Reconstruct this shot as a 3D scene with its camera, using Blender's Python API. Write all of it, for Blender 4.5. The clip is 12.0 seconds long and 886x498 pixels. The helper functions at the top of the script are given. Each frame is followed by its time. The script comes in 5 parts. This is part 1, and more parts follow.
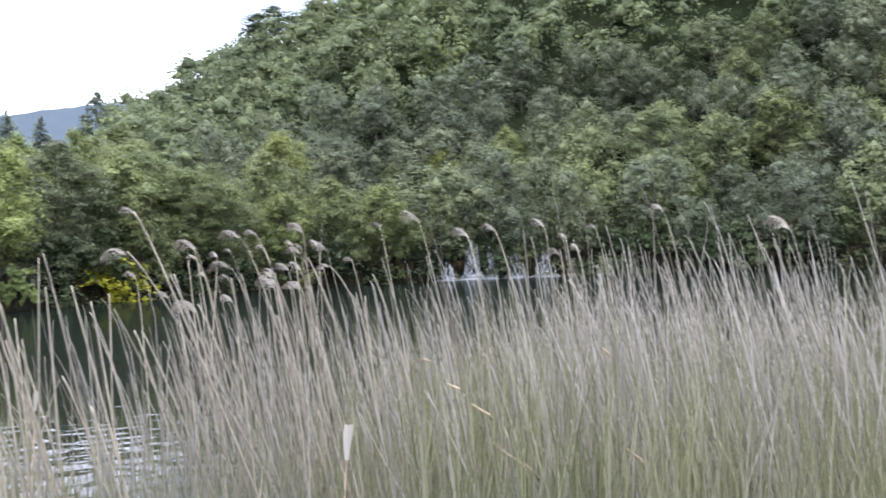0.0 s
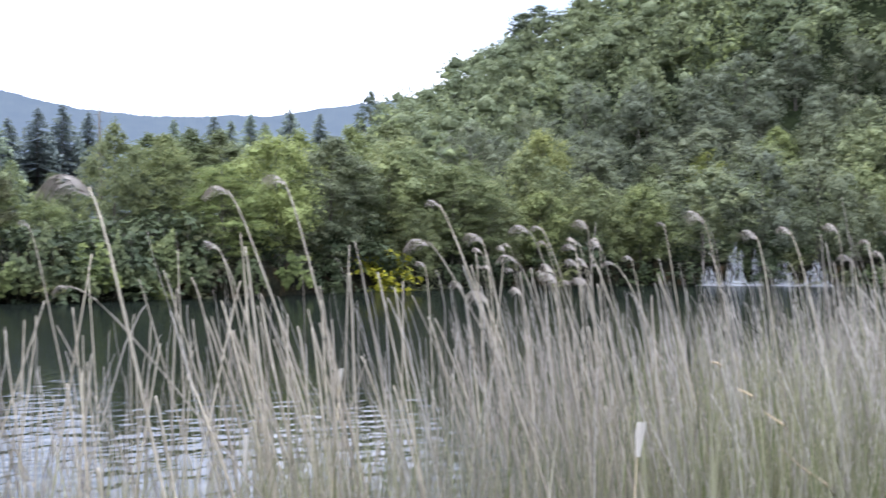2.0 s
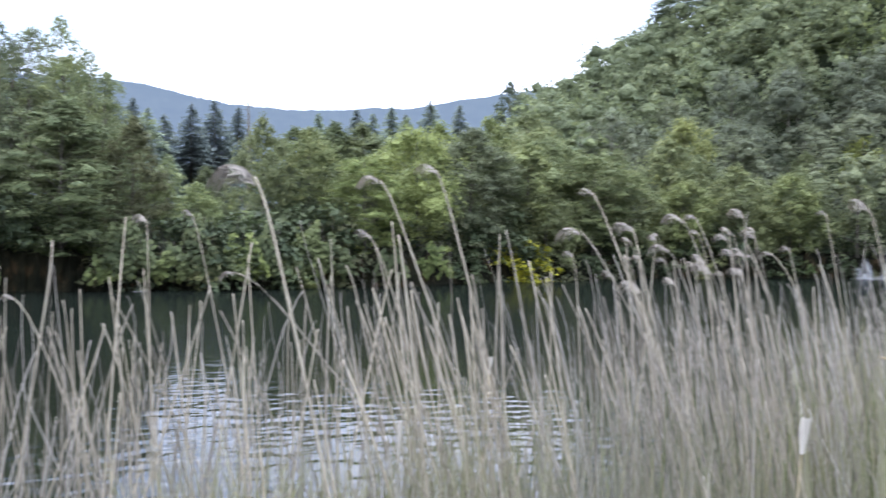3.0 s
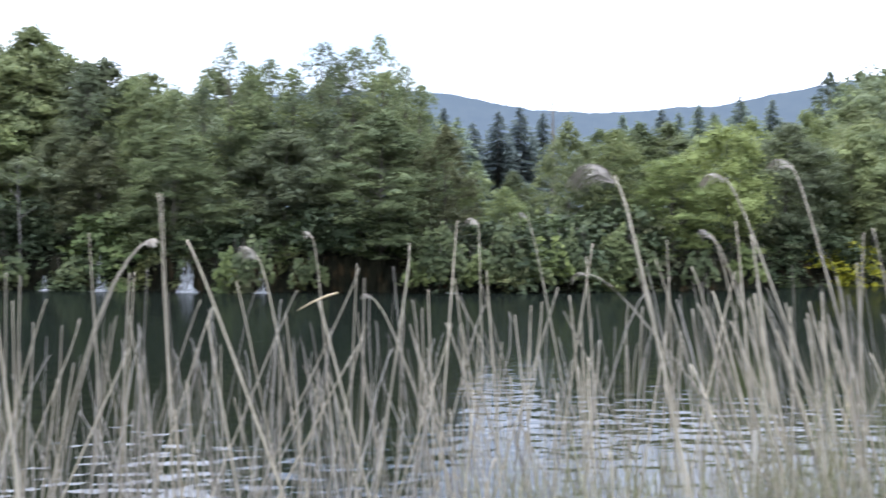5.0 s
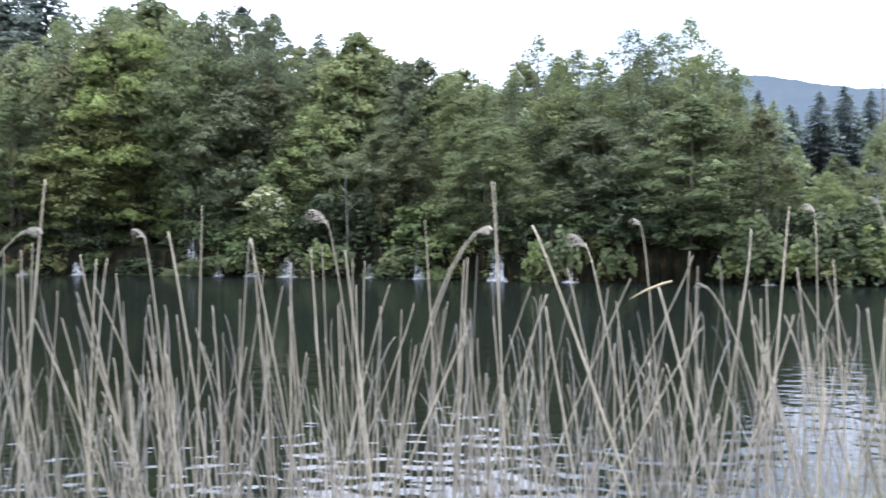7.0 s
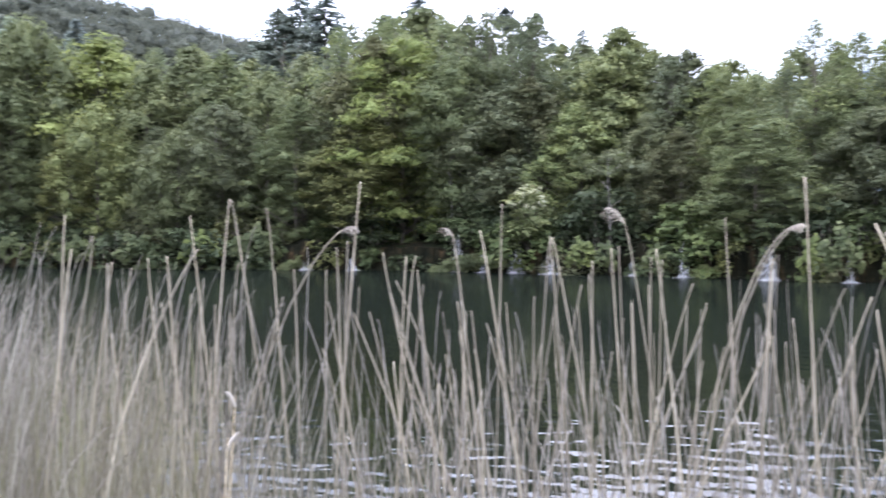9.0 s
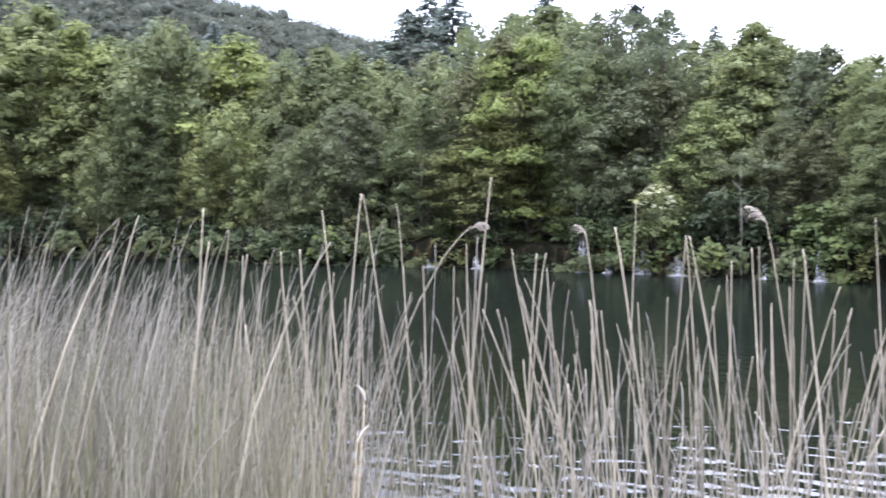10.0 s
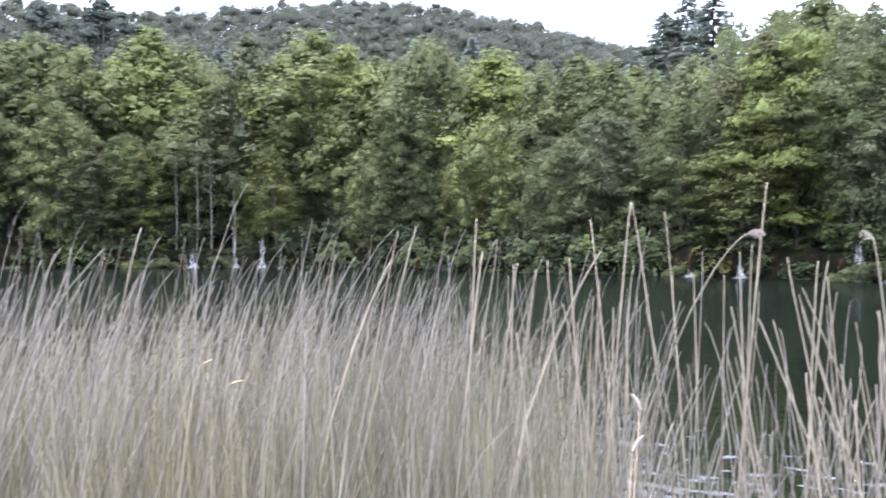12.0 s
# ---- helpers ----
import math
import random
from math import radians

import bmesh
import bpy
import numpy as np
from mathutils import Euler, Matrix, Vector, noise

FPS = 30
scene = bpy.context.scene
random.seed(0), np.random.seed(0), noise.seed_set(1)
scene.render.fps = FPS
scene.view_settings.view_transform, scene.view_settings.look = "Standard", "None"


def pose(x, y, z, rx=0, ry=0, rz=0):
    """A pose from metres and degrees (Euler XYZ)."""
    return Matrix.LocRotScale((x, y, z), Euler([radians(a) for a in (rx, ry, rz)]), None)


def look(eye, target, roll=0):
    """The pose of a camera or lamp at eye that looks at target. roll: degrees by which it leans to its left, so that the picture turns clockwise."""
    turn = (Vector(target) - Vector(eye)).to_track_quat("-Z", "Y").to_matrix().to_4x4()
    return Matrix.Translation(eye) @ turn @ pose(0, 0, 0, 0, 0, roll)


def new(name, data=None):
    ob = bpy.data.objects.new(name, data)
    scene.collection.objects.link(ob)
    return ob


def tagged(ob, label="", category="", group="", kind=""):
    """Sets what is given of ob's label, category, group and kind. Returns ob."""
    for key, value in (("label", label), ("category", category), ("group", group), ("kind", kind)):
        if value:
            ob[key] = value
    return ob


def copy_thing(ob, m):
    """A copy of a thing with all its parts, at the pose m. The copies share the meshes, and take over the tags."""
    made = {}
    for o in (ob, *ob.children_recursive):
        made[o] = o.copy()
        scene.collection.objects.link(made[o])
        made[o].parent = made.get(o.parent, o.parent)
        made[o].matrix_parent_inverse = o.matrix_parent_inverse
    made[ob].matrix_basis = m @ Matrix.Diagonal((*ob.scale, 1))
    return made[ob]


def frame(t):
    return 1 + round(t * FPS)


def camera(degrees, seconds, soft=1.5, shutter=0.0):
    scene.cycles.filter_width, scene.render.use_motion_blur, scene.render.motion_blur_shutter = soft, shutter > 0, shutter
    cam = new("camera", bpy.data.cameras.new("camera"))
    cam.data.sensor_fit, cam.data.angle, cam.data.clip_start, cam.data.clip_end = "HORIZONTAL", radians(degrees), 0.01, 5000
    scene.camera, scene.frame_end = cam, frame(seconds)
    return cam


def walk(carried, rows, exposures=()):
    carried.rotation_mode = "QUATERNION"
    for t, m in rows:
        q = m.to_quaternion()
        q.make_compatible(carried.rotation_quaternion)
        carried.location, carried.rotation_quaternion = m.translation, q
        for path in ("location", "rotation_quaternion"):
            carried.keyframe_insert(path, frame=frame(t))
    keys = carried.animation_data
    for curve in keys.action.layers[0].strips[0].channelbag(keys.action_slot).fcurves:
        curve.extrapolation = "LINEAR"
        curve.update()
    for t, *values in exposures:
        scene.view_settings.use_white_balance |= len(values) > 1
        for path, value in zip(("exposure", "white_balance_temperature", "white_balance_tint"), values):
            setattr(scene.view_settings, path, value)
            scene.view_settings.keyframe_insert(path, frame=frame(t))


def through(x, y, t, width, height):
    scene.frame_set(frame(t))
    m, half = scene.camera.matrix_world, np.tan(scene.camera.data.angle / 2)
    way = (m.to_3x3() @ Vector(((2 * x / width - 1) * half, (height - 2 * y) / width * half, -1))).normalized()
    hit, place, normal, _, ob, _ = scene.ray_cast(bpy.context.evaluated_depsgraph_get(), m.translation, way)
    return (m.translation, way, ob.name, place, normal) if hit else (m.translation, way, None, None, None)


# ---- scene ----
EYE = 2.3  # metres over the water
cam = camera(48.07, 12.0, soft=1.5, shutter=0.6)
# seconds, place, turn to the left, tilt up, lean
PATH = [
    (0.0, 0.234, -0.118, 0.019, -44.50, -0.16, -1.70),
    (0.5, 0.209, -0.117, 0.020, -41.57, 0.20, -0.99),
    (1.0, 0.180, -0.110, 0.022, -37.56, 0.27, -0.63),
    (1.5, 0.156, -0.104, 0.020, -33.55, 0.28, 0.07),
    (2.0, 0.139, -0.091, 0.015, -29.82, -0.08, 0.43),
    (2.5, 0.127, -0.083, 0.011, -26.01, -0.38, 0.61),
    (4.3, 0.050, -0.045, 0.008, -10.80, -0.65, 0.08),
    (4.5, 0.039, -0.041, 0.010, -9.23, -0.48, 0.08),
    (5.0, 0.017, -0.019, 0.003, -4.48, -0.61, 0.12),
    (5.5, -0.000, 0.000, 0.000, 0.00, -0.90, -0.13),
    (6.0, -0.014, 0.021, -0.002, 4.31, -1.53, 0.31),
    (6.5, -0.032, 0.024, -0.006, 8.92, -1.88, 0.27),
    (7.0, -0.052, 0.021, -0.005, 13.03, -1.19, -0.12),
    (7.2, -0.058, 0.019, -0.006, 14.41, -1.39, -0.57),
    (9.0, -0.150, -0.014, -0.002, 27.94, -1.29, -0.28),
    (9.5, -0.169, -0.002, -0.007, 32.16, -1.38, -0.44),
    (10.0, -0.182, 0.007, -0.009, 35.08, -1.36, 0.38),
    (10.5, -0.181, -0.006, -0.010, 38.67, -1.37, -0.03),
    (11.0, -0.185, -0.019, -0.008, 41.95, -1.06, 0.62),
    (11.5, -0.186, -0.026, -0.005, 46.25, -0.54, 0.22),
    (12.0, -0.191, -0.031, -0.009, 49.79, -0.86, -0.23),
]
walk(cam, [(t, pose(x, y, EYE + z, 90 + tilt, 0, turn) @ pose(0, 0, 0, 0, 0, lean)) for t, x, y, z, turn, tilt, lean in PATH],
     ((0.0, 0.17, 6300, 15), (3.0, 0.1, 6080, 14), (5.5, 0.0, 6150, 11), (7.0, 0.19, 6150, 12), (9.0, 0.3, 6250, 18), (10.5, 0.54, 6250, 18), (12.0, 0.58, 6250, 18)))

# ---------------------------------------------------------------- light
world = bpy.data.worlds.new("world")
scene.world = world
world.use_nodes = True
wn, wl = world.node_tree.nodes, world.node_tree.links
background = wn["Background"]
sky = wn.new("ShaderNodeTexSky")
sky.sky_type, sky.sun_disc = "NISHITA", False
sky.sun_elevation, sky.sun_rotation = radians(75), radians(309)
sky_dim = wn.new("ShaderNodeVectorMath")
sky_dim.operation = "SCALE"
sky_dim.inputs["Scale"].default_value = 0.2
wl.new(sky.outputs["Color"], sky_dim.inputs[0])
coords = wn.new("ShaderNodeTexCoord")
clouds = wn.new("ShaderNodeTexNoise")
clouds.inputs["Scale"].default_value, clouds.inputs["Detail"].default_value = 2.6, 5.0
wl.new(coords.outputs["Generated"], clouds.inputs["Vector"])
cloud_ramp = wn.new("ShaderNodeValToRGB")
cloud_ramp.color_ramp.elements[0].position, cloud_ramp.color_ramp.elements[0].color = 0.4, (0.3, 0.3, 0.3, 1)
cloud_ramp.color_ramp.elements[1].position, cloud_ramp.color_ramp.elements[1].color = 0.56, (1, 1, 1, 1)
wl.new(clouds.outputs["Fac"], cloud_ramp.inputs["Fac"])
cover = wn.new("ShaderNodeMixRGB")
cover.inputs["Color2"].default_value = (2.85, 3.03, 3.55, 1)
wl.new(cloud_ramp.outputs["Color"], cover.inputs["Fac"])
wl.new(sky_dim.outputs["Vector"], cover.inputs["Color1"])
split = wn.new("ShaderNodeSeparateXYZ")
wl.new(coords.outputs["Generated"], split.inputs["Vector"])
overhead = wn.new("ShaderNodeMapRange")
for key, value in (("From Min", 0.0), ("From Max", 1.0), ("To Min", 0.47), ("To Max", 2.6)):
    overhead.inputs[key].default_value = value
wl.new(split.outputs["Z"], overhead.inputs["Value"])
graded = wn.new("ShaderNodeVectorMath")
graded.operation = "SCALE"
wl.new(cover.outputs["Color"], graded.inputs[0])
wl.new(overhead.outputs["Result"], graded.inputs["Scale"])
wl.new(graded.outputs["Vector"], background.inputs["Color"])
background.inputs["Strength"].default_value = 1.0

sun = new("sun", bpy.data.lights.new("sun", "SUN"))
sun.data.energy, sun.data.angle, sun.data.color = 1.6, radians(14), (1.0, 0.96, 0.9)
sun.matrix_world = look((0, 0, 50), (10, -8, 0))


# ---------------------------------------------------------------- materials
def material(name, rough=0.8, spec=0.3):
    mat = bpy.data.materials.new(name)
    mat.use_nodes = True
    nt = mat.node_tree
    bsdf = nt.nodes["Principled BSDF"]
    bsdf.inputs["Roughness"].default_value = rough
    bsdf.inputs["Specular IOR Level"].default_value = spec
    return mat, nt, bsdf


def node(nt, kind, **inputs):
    n = nt.nodes.new(kind)
    for key, value in inputs.items():
        n.inputs[key.replace("_", " ")].default_value = value
    return n


def ramp(nt, source, stops):
    r = nt.nodes.new("ShaderNodeValToRGB")
    e = r.color_ramp.elements
    while len(e) < len(stops):
        e.new(0.5)
    for el, (p, c) in zip(e, stops):
        el.position, el.color = p, (*c, 1)
    nt.links.new(source, r.inputs["Fac"])
    return r.outputs["Color"]


def blend(nt, fac, a, b, mode="MIX"):
    m = nt.nodes.new("ShaderNodeMixRGB")
    m.blend_type = mode
    for key, v in (("Fac", fac), ("Color1", a), ("Color2", b)):
        if isinstance(v, bpy.types.NodeSocket):
            nt.links.new(v, m.inputs[key])
        else:
            m.inputs[key].default_value = v if key == "Fac" else (*v, 1)
    return m.outputs["Color"]


def place_coords(nt, scale=(1, 1, 1)):
    tc = nt.nodes.new("ShaderNodeTexCoord")
    mp = nt.nodes.new("ShaderNodeMapping")
    mp.inputs["Scale"].default_value = scale
    nt.links.new(tc.outputs["Object"], mp.inputs["Vector"])
    return mp.outputs["Vector"]


def noise_tex(nt, vec, scale, detail=4.0, rough=0.55):
    n = node(nt, "ShaderNodeTexNoise", Scale=scale, Detail=detail, Roughness=rough)
    nt.links.new(vec, n.inputs["Vector"])
    return n.outputs["Fac"]


def bump(nt, bsdf, height, strength, distance):
    b = node(nt, "ShaderNodeBump", Strength=strength, Distance=distance)
    nt.links.new(height, b.inputs["Height"])
    nt.links.new(b.outputs["Normal"], bsdf.inputs["Normal"])


INNER = {}


def leaf_material(name, dark, mid, light, rough=0.55, through=0.3):
    """Leaves: each leaf, each part of a crown and each tree a little different."""
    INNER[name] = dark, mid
    mat, nt, bsdf = material(name, rough, 0.06)
    geo = nt.nodes.new("ShaderNodeNewGeometry")
    info = nt.nodes.new("ShaderNodeObjectInfo")
    own = ramp(nt, geo.outputs["Random Per Island"], [(0.0, dark), (0.5, mid), (1.0, light)])
    patch = noise_tex(nt, place_coords(nt), 0.8, 2.0)
    tint = ramp(nt, patch, [(0.3, (0.8, 0.84, 0.9)), (0.7, (1.2, 1.16, 1.02))])
    col = blend(nt, 1.0, own, tint, "MULTIPLY")
    tree = ramp(nt, info.outputs["Random"], TREE_TONES)
    col = blend(nt, 1.0, col, tree, "MULTIPLY")
    nt.links.new(col, bsdf.inputs["Base Color"])
    trans = nt.nodes.new("ShaderNodeBsdfTranslucent")
    nt.links.new(col, trans.inputs["Color"])
    mix = nt.nodes.new("ShaderNodeMixShader")
    mix.inputs["Fac"].default_value = through
    nt.links.new(bsdf.outputs["BSDF"], mix.inputs[1])
    nt.links.new(trans.outputs["BSDF"], mix.inputs[2])
    nt.links.new(mix.outputs["Shader"], nt.nodes["Material Output"].inputs["Surface"])
    return mat


TREE_TONES = [(0.0, (0.74, 0.76, 0.8)), (0.3, (0.88, 0.9, 0.93)), (0.6, (1.0, 1.0, 0.98)), (0.85, (1.14, 1.17, 0.97)), (1.0, (1.28, 1.32, 0.98))]


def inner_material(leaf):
    """The close-packed leaves inside a crown, seen between the outer sprays; darker flecks paint in the shade of the
    gaps.
    """
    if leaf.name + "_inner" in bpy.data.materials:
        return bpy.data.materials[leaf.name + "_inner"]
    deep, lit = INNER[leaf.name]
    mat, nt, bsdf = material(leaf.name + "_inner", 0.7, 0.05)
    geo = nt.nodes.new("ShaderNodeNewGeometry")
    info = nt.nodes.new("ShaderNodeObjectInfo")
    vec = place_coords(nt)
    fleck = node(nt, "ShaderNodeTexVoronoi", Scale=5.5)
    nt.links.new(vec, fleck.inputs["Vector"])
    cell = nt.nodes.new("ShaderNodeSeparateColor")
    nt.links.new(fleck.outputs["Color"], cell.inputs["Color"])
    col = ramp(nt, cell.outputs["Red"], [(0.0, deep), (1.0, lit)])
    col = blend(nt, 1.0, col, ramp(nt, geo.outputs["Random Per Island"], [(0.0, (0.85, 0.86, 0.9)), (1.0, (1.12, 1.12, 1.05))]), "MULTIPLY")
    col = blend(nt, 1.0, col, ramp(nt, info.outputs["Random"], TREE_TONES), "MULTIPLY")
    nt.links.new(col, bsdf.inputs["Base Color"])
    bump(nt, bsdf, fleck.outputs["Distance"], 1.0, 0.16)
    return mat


def woods_material():
    """Leaves of a whole wooded slope: every few metres another tree, another green."""
    # greens slightly greyed, with the slope's haze put into the leaf colour
    mat = leaf_material("woods_leaf", (0.103, 0.117, 0.078), (0.122, 0.136, 0.091), (0.145, 0.161, 0.102), 0.55, 0.38)
    nt = mat.node_tree
    bsdf = nt.nodes["Principled BSDF"]
    col = bsdf.inputs["Base Color"].links[0].from_socket
    cell = node(nt, "ShaderNodeTexVoronoi", Scale=0.2)
    nt.links.new(place_coords(nt, (1, 1, 0.5)), cell.inputs["Vector"])
    grey = nt.nodes.new("ShaderNodeSeparateColor")
    nt.links.new(cell.outputs["Color"], grey.inputs["Color"])
    tone = ramp(nt, grey.outputs["Red"], [(0.0, (0.7, 0.8, 0.9)), (0.5, (1.0, 1.0, 0.95)), (0.85, (1.12, 1.13, 0.92)), (1.0, (1.3, 1.33, 0.88))])
    nt.links.new(blend(nt, 1.0, col, tone, "MULTIPLY"), bsdf.inputs["Base Color"])
    return mat


def grain_material(name, stops, scale, stretch=(1, 1, 1), rough=0.8, relief=0.01, per_object=0.0, spec=0.3, foot=None):
    mat, nt, bsdf = material(name, rough, spec)
    vec = place_coords(nt, stretch)
    fine = noise_tex(nt, vec, scale, 6.0, 0.65)
    col = ramp(nt, fine, stops)
    coarse = noise_tex(nt, vec, scale * 0.13, 3.0)
    col = blend(nt, 1.0, col, ramp(nt, coarse, [(0.3, (0.72, 0.72, 0.72)), (0.7, (1.18, 1.16, 1.12))]), "MULTIPLY")
    if foot:
        tc = nt.nodes.new("ShaderNodeTexCoord")
        up = nt.nodes.new("ShaderNodeSeparateXYZ")
        nt.links.new(tc.outputs["Object"], up.inputs["Vector"])
        along = node(nt, "ShaderNodeMapRange")
        along.inputs["From Max"].default_value = 2.5
        nt.links.new(up.outputs["Z"], along.inputs["Value"])
        col = blend(nt, 1.0, col, ramp(nt, along.outputs["Result"], [(0.5, foot), (0.92, (1.0, 1.0, 1.0))]), "MULTIPLY")
    if per_object:
        info = nt.nodes.new("ShaderNodeObjectInfo")
        k = per_object
        col = blend(nt, 1.0, col, ramp(nt, info.outputs["Random"], [(0.0, (1 - k, 1 - k, 1 - k)), (1.0, (1 + k, 1 + k, 1 + k * 0.8))]), "MULTIPLY")
    nt.links.new(col, bsdf.inputs["Base Color"])
    bump(nt, bsdf, fine, 0.6, relief)
    return mat


M_LEAF = leaf_material("broad_leaf", (0.119, 0.133, 0.077), (0.139, 0.154, 0.085), (0.166, 0.177, 0.097), 0.5, 0.36)
# Greyed a little to paint in the thin haze over the hillside.
M_HILL = leaf_material("hill_leaf", (0.116, 0.128, 0.083), (0.137, 0.151, 0.096), (0.162, 0.177, 0.107), 0.55, 0.4)
# Greyed, low-contrast leaves: the haze over the far ridge is in their colour.
M_FAR_HAZE = leaf_material("far_haze_leaf", (0.098, 0.106, 0.082), (0.111, 0.119, 0.090), (0.123, 0.133, 0.101), 0.8, 0.5)
M_ALDER = leaf_material("alder_leaf", (0.121, 0.142, 0.086), (0.158, 0.180, 0.104), (0.199, 0.223, 0.125), 0.5, 0.38)
M_BRIGHT = leaf_material("spring_leaf", (0.130, 0.148, 0.072), (0.160, 0.178, 0.087), (0.195, 0.215, 0.104), 0.5, 0.48)
M_LIME = leaf_material("lime_leaf", (0.178, 0.194, 0.074), (0.215, 0.232, 0.088), (0.256, 0.272, 0.102), 0.5, 0.45)
M_MAPLE = leaf_material("maple_leaf", (0.115, 0.139, 0.066), (0.144, 0.166, 0.079), (0.177, 0.198, 0.092), 0.5, 0.44)
# Olive leaves, darkened further so the shade of the lower woods is painted in.
M_OLIVE_SHADE = leaf_material("olive_shade_leaf", (0.088, 0.093, 0.048), (0.106, 0.110, 0.056), (0.125, 0.128, 0.064), 0.5, 0.33)
M_YELLOW = leaf_material("yellow_leaf", (0.160, 0.165, 0.018), (0.250, 0.245, 0.025), (0.340, 0.320, 0.040))
# Shrub leaves toned down: shade from the overhanging boughs sits in the colour.
M_VINE = leaf_material("vine_leaf", (0.037, 0.050, 0.025), (0.058, 0.074, 0.038), (0.089, 0.106, 0.055), 0.45, 0.2)
M_CREEPER = leaf_material("creeper_leaf", (0.058, 0.070, 0.031), (0.077, 0.092, 0.039), (0.110, 0.123, 0.055), 0.45, 0.15)
M_BLOSSOM = leaf_material("cream_blossom", (0.335, 0.357, 0.228), (0.468, 0.480, 0.323), (0.603, 0.603, 0.436))
# Lightened and blued: distance haze over the spruces is painted into the needles.
M_NEEDLE_HAZE = leaf_material("spruce_needle_haze", (0.125, 0.151, 0.142), (0.163, 0.192, 0.172), (0.194, 0.223, 0.195), 0.7, 0.35)
M_PINE = leaf_material("pine_needle", (0.06, 0.073, 0.06), (0.08, 0.095, 0.077), (0.1, 0.116, 0.094), 0.7, 0.3)
M_WOODS = woods_material()
M_BARK = grain_material("grey_bark", [(0.3, (0.046, 0.040, 0.032)), (0.7, (0.154, 0.139, 0.115))], 9, (1, 1, 0.25), 0.9, 0.02, 0.3)
M_PALE_BARK = grain_material("pale_bark", [(0.3, (0.115, 0.108, 0.096)), (0.7, (0.246, 0.231, 0.208))], 8, (1, 1, 0.3), 0.9, 0.02)
M_REED = grain_material("dry_reed", [(0.25, (0.171, 0.147, 0.107)), (0.5, (0.296, 0.260, 0.199)), (0.8, (0.413, 0.370, 0.294))], 30, (1, 1, 0.15), 0.6, 0.001, 0.25, 0.3, (1.02, 0.92, 0.74))
M_PLUME = grain_material("reed_plume", [(0.3, (0.231, 0.203, 0.167)), (0.7, (0.440, 0.398, 0.347))], 40, (1, 1, 0.4), 0.9, 0.001, 0.15)
M_HUSK = grain_material("pale_husk", [(0.3, (0.33, 0.30, 0.25)), (0.7, (0.47, 0.445, 0.39))], 25, (1, 1, 0.3), 0.6, 0.001)
# Brown mossy rock, near-black besides: shade under overhanging plants is in the colour.
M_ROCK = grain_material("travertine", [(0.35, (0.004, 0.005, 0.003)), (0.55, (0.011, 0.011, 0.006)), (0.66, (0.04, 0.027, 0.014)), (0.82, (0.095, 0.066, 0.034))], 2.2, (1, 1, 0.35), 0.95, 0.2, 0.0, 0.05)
# Nearly black: the shade under the trees is painted into the floor's colour.
M_SHADED_SOIL = grain_material("shaded_forest_floor", [(0.3, (0.006, 0.009, 0.004)), (0.55, (0.016, 0.022, 0.009)), (0.75, (0.03, 0.034, 0.015))], 1.2, (1, 1, 1), 0.95, 0.08, 0.0, 0.05)


def reed_bed_material():
    """Reeds of a whole stand: each stem its own shade, greener toward the foot where fresh leaves stand."""
    mat, nt, bsdf = material("reed_stand", 0.65, 0.25)
    geo = nt.nodes.new("ShaderNodeNewGeometry")
    own = ramp(nt, geo.outputs["Random Per Island"], [(0.0, (0.122, 0.107, 0.084)), (0.4, (0.214, 0.194, 0.159)), (1.0, (0.375, 0.346, 0.296))])
    n = noise_tex(nt, place_coords(nt, (1, 1, 0.2)), 25, 4)
    col = blend(nt, 1.0, own, ramp(nt, n, [(0.3, (0.8, 0.8, 0.8)), (0.7, (1.15, 1.13, 1.1))]), "MULTIPLY")
    nt.links.new(col, bsdf.inputs["Base Color"])
    return mat


M_STAND = reed_bed_material()
M_GRASS = leaf_material("bank_grass", (0.088, 0.098, 0.046), (0.165, 0.16, 0.1), (0.27, 0.248, 0.185), 0.6, 0.25)
M_STRAW = leaf_material("dry_grass", (0.138, 0.124, 0.078), (0.230, 0.209, 0.152), (0.333, 0.305, 0.241), 0.65, 0.2)


def fall_material():
    """Broken white water: bright streaks with the wet rock showing between them."""
    mat, nt, bsdf = material("white_water", 0.5, 0.3)
    streak = noise_tex(nt, place_coords(nt, (9, 9, 1.1)), 1.6, 4.0, 0.6)
    nt.links.new(ramp(nt, streak, [(0.35, (0.22, 0.225, 0.225)), (0.65, (0.48, 0.49, 0.49))]), bsdf.inputs["Base Color"])
    veil = noise_tex(nt, place_coords(nt, (14, 14, 1.5)), 1.3, 3.0, 0.6)
    nt.links.new(ramp(nt, veil, [(0.4, (0.03, 0.03, 0.03)), (0.68, (0.85, 0.85, 0.85))]), bsdf.inputs["Alpha"])
    return mat


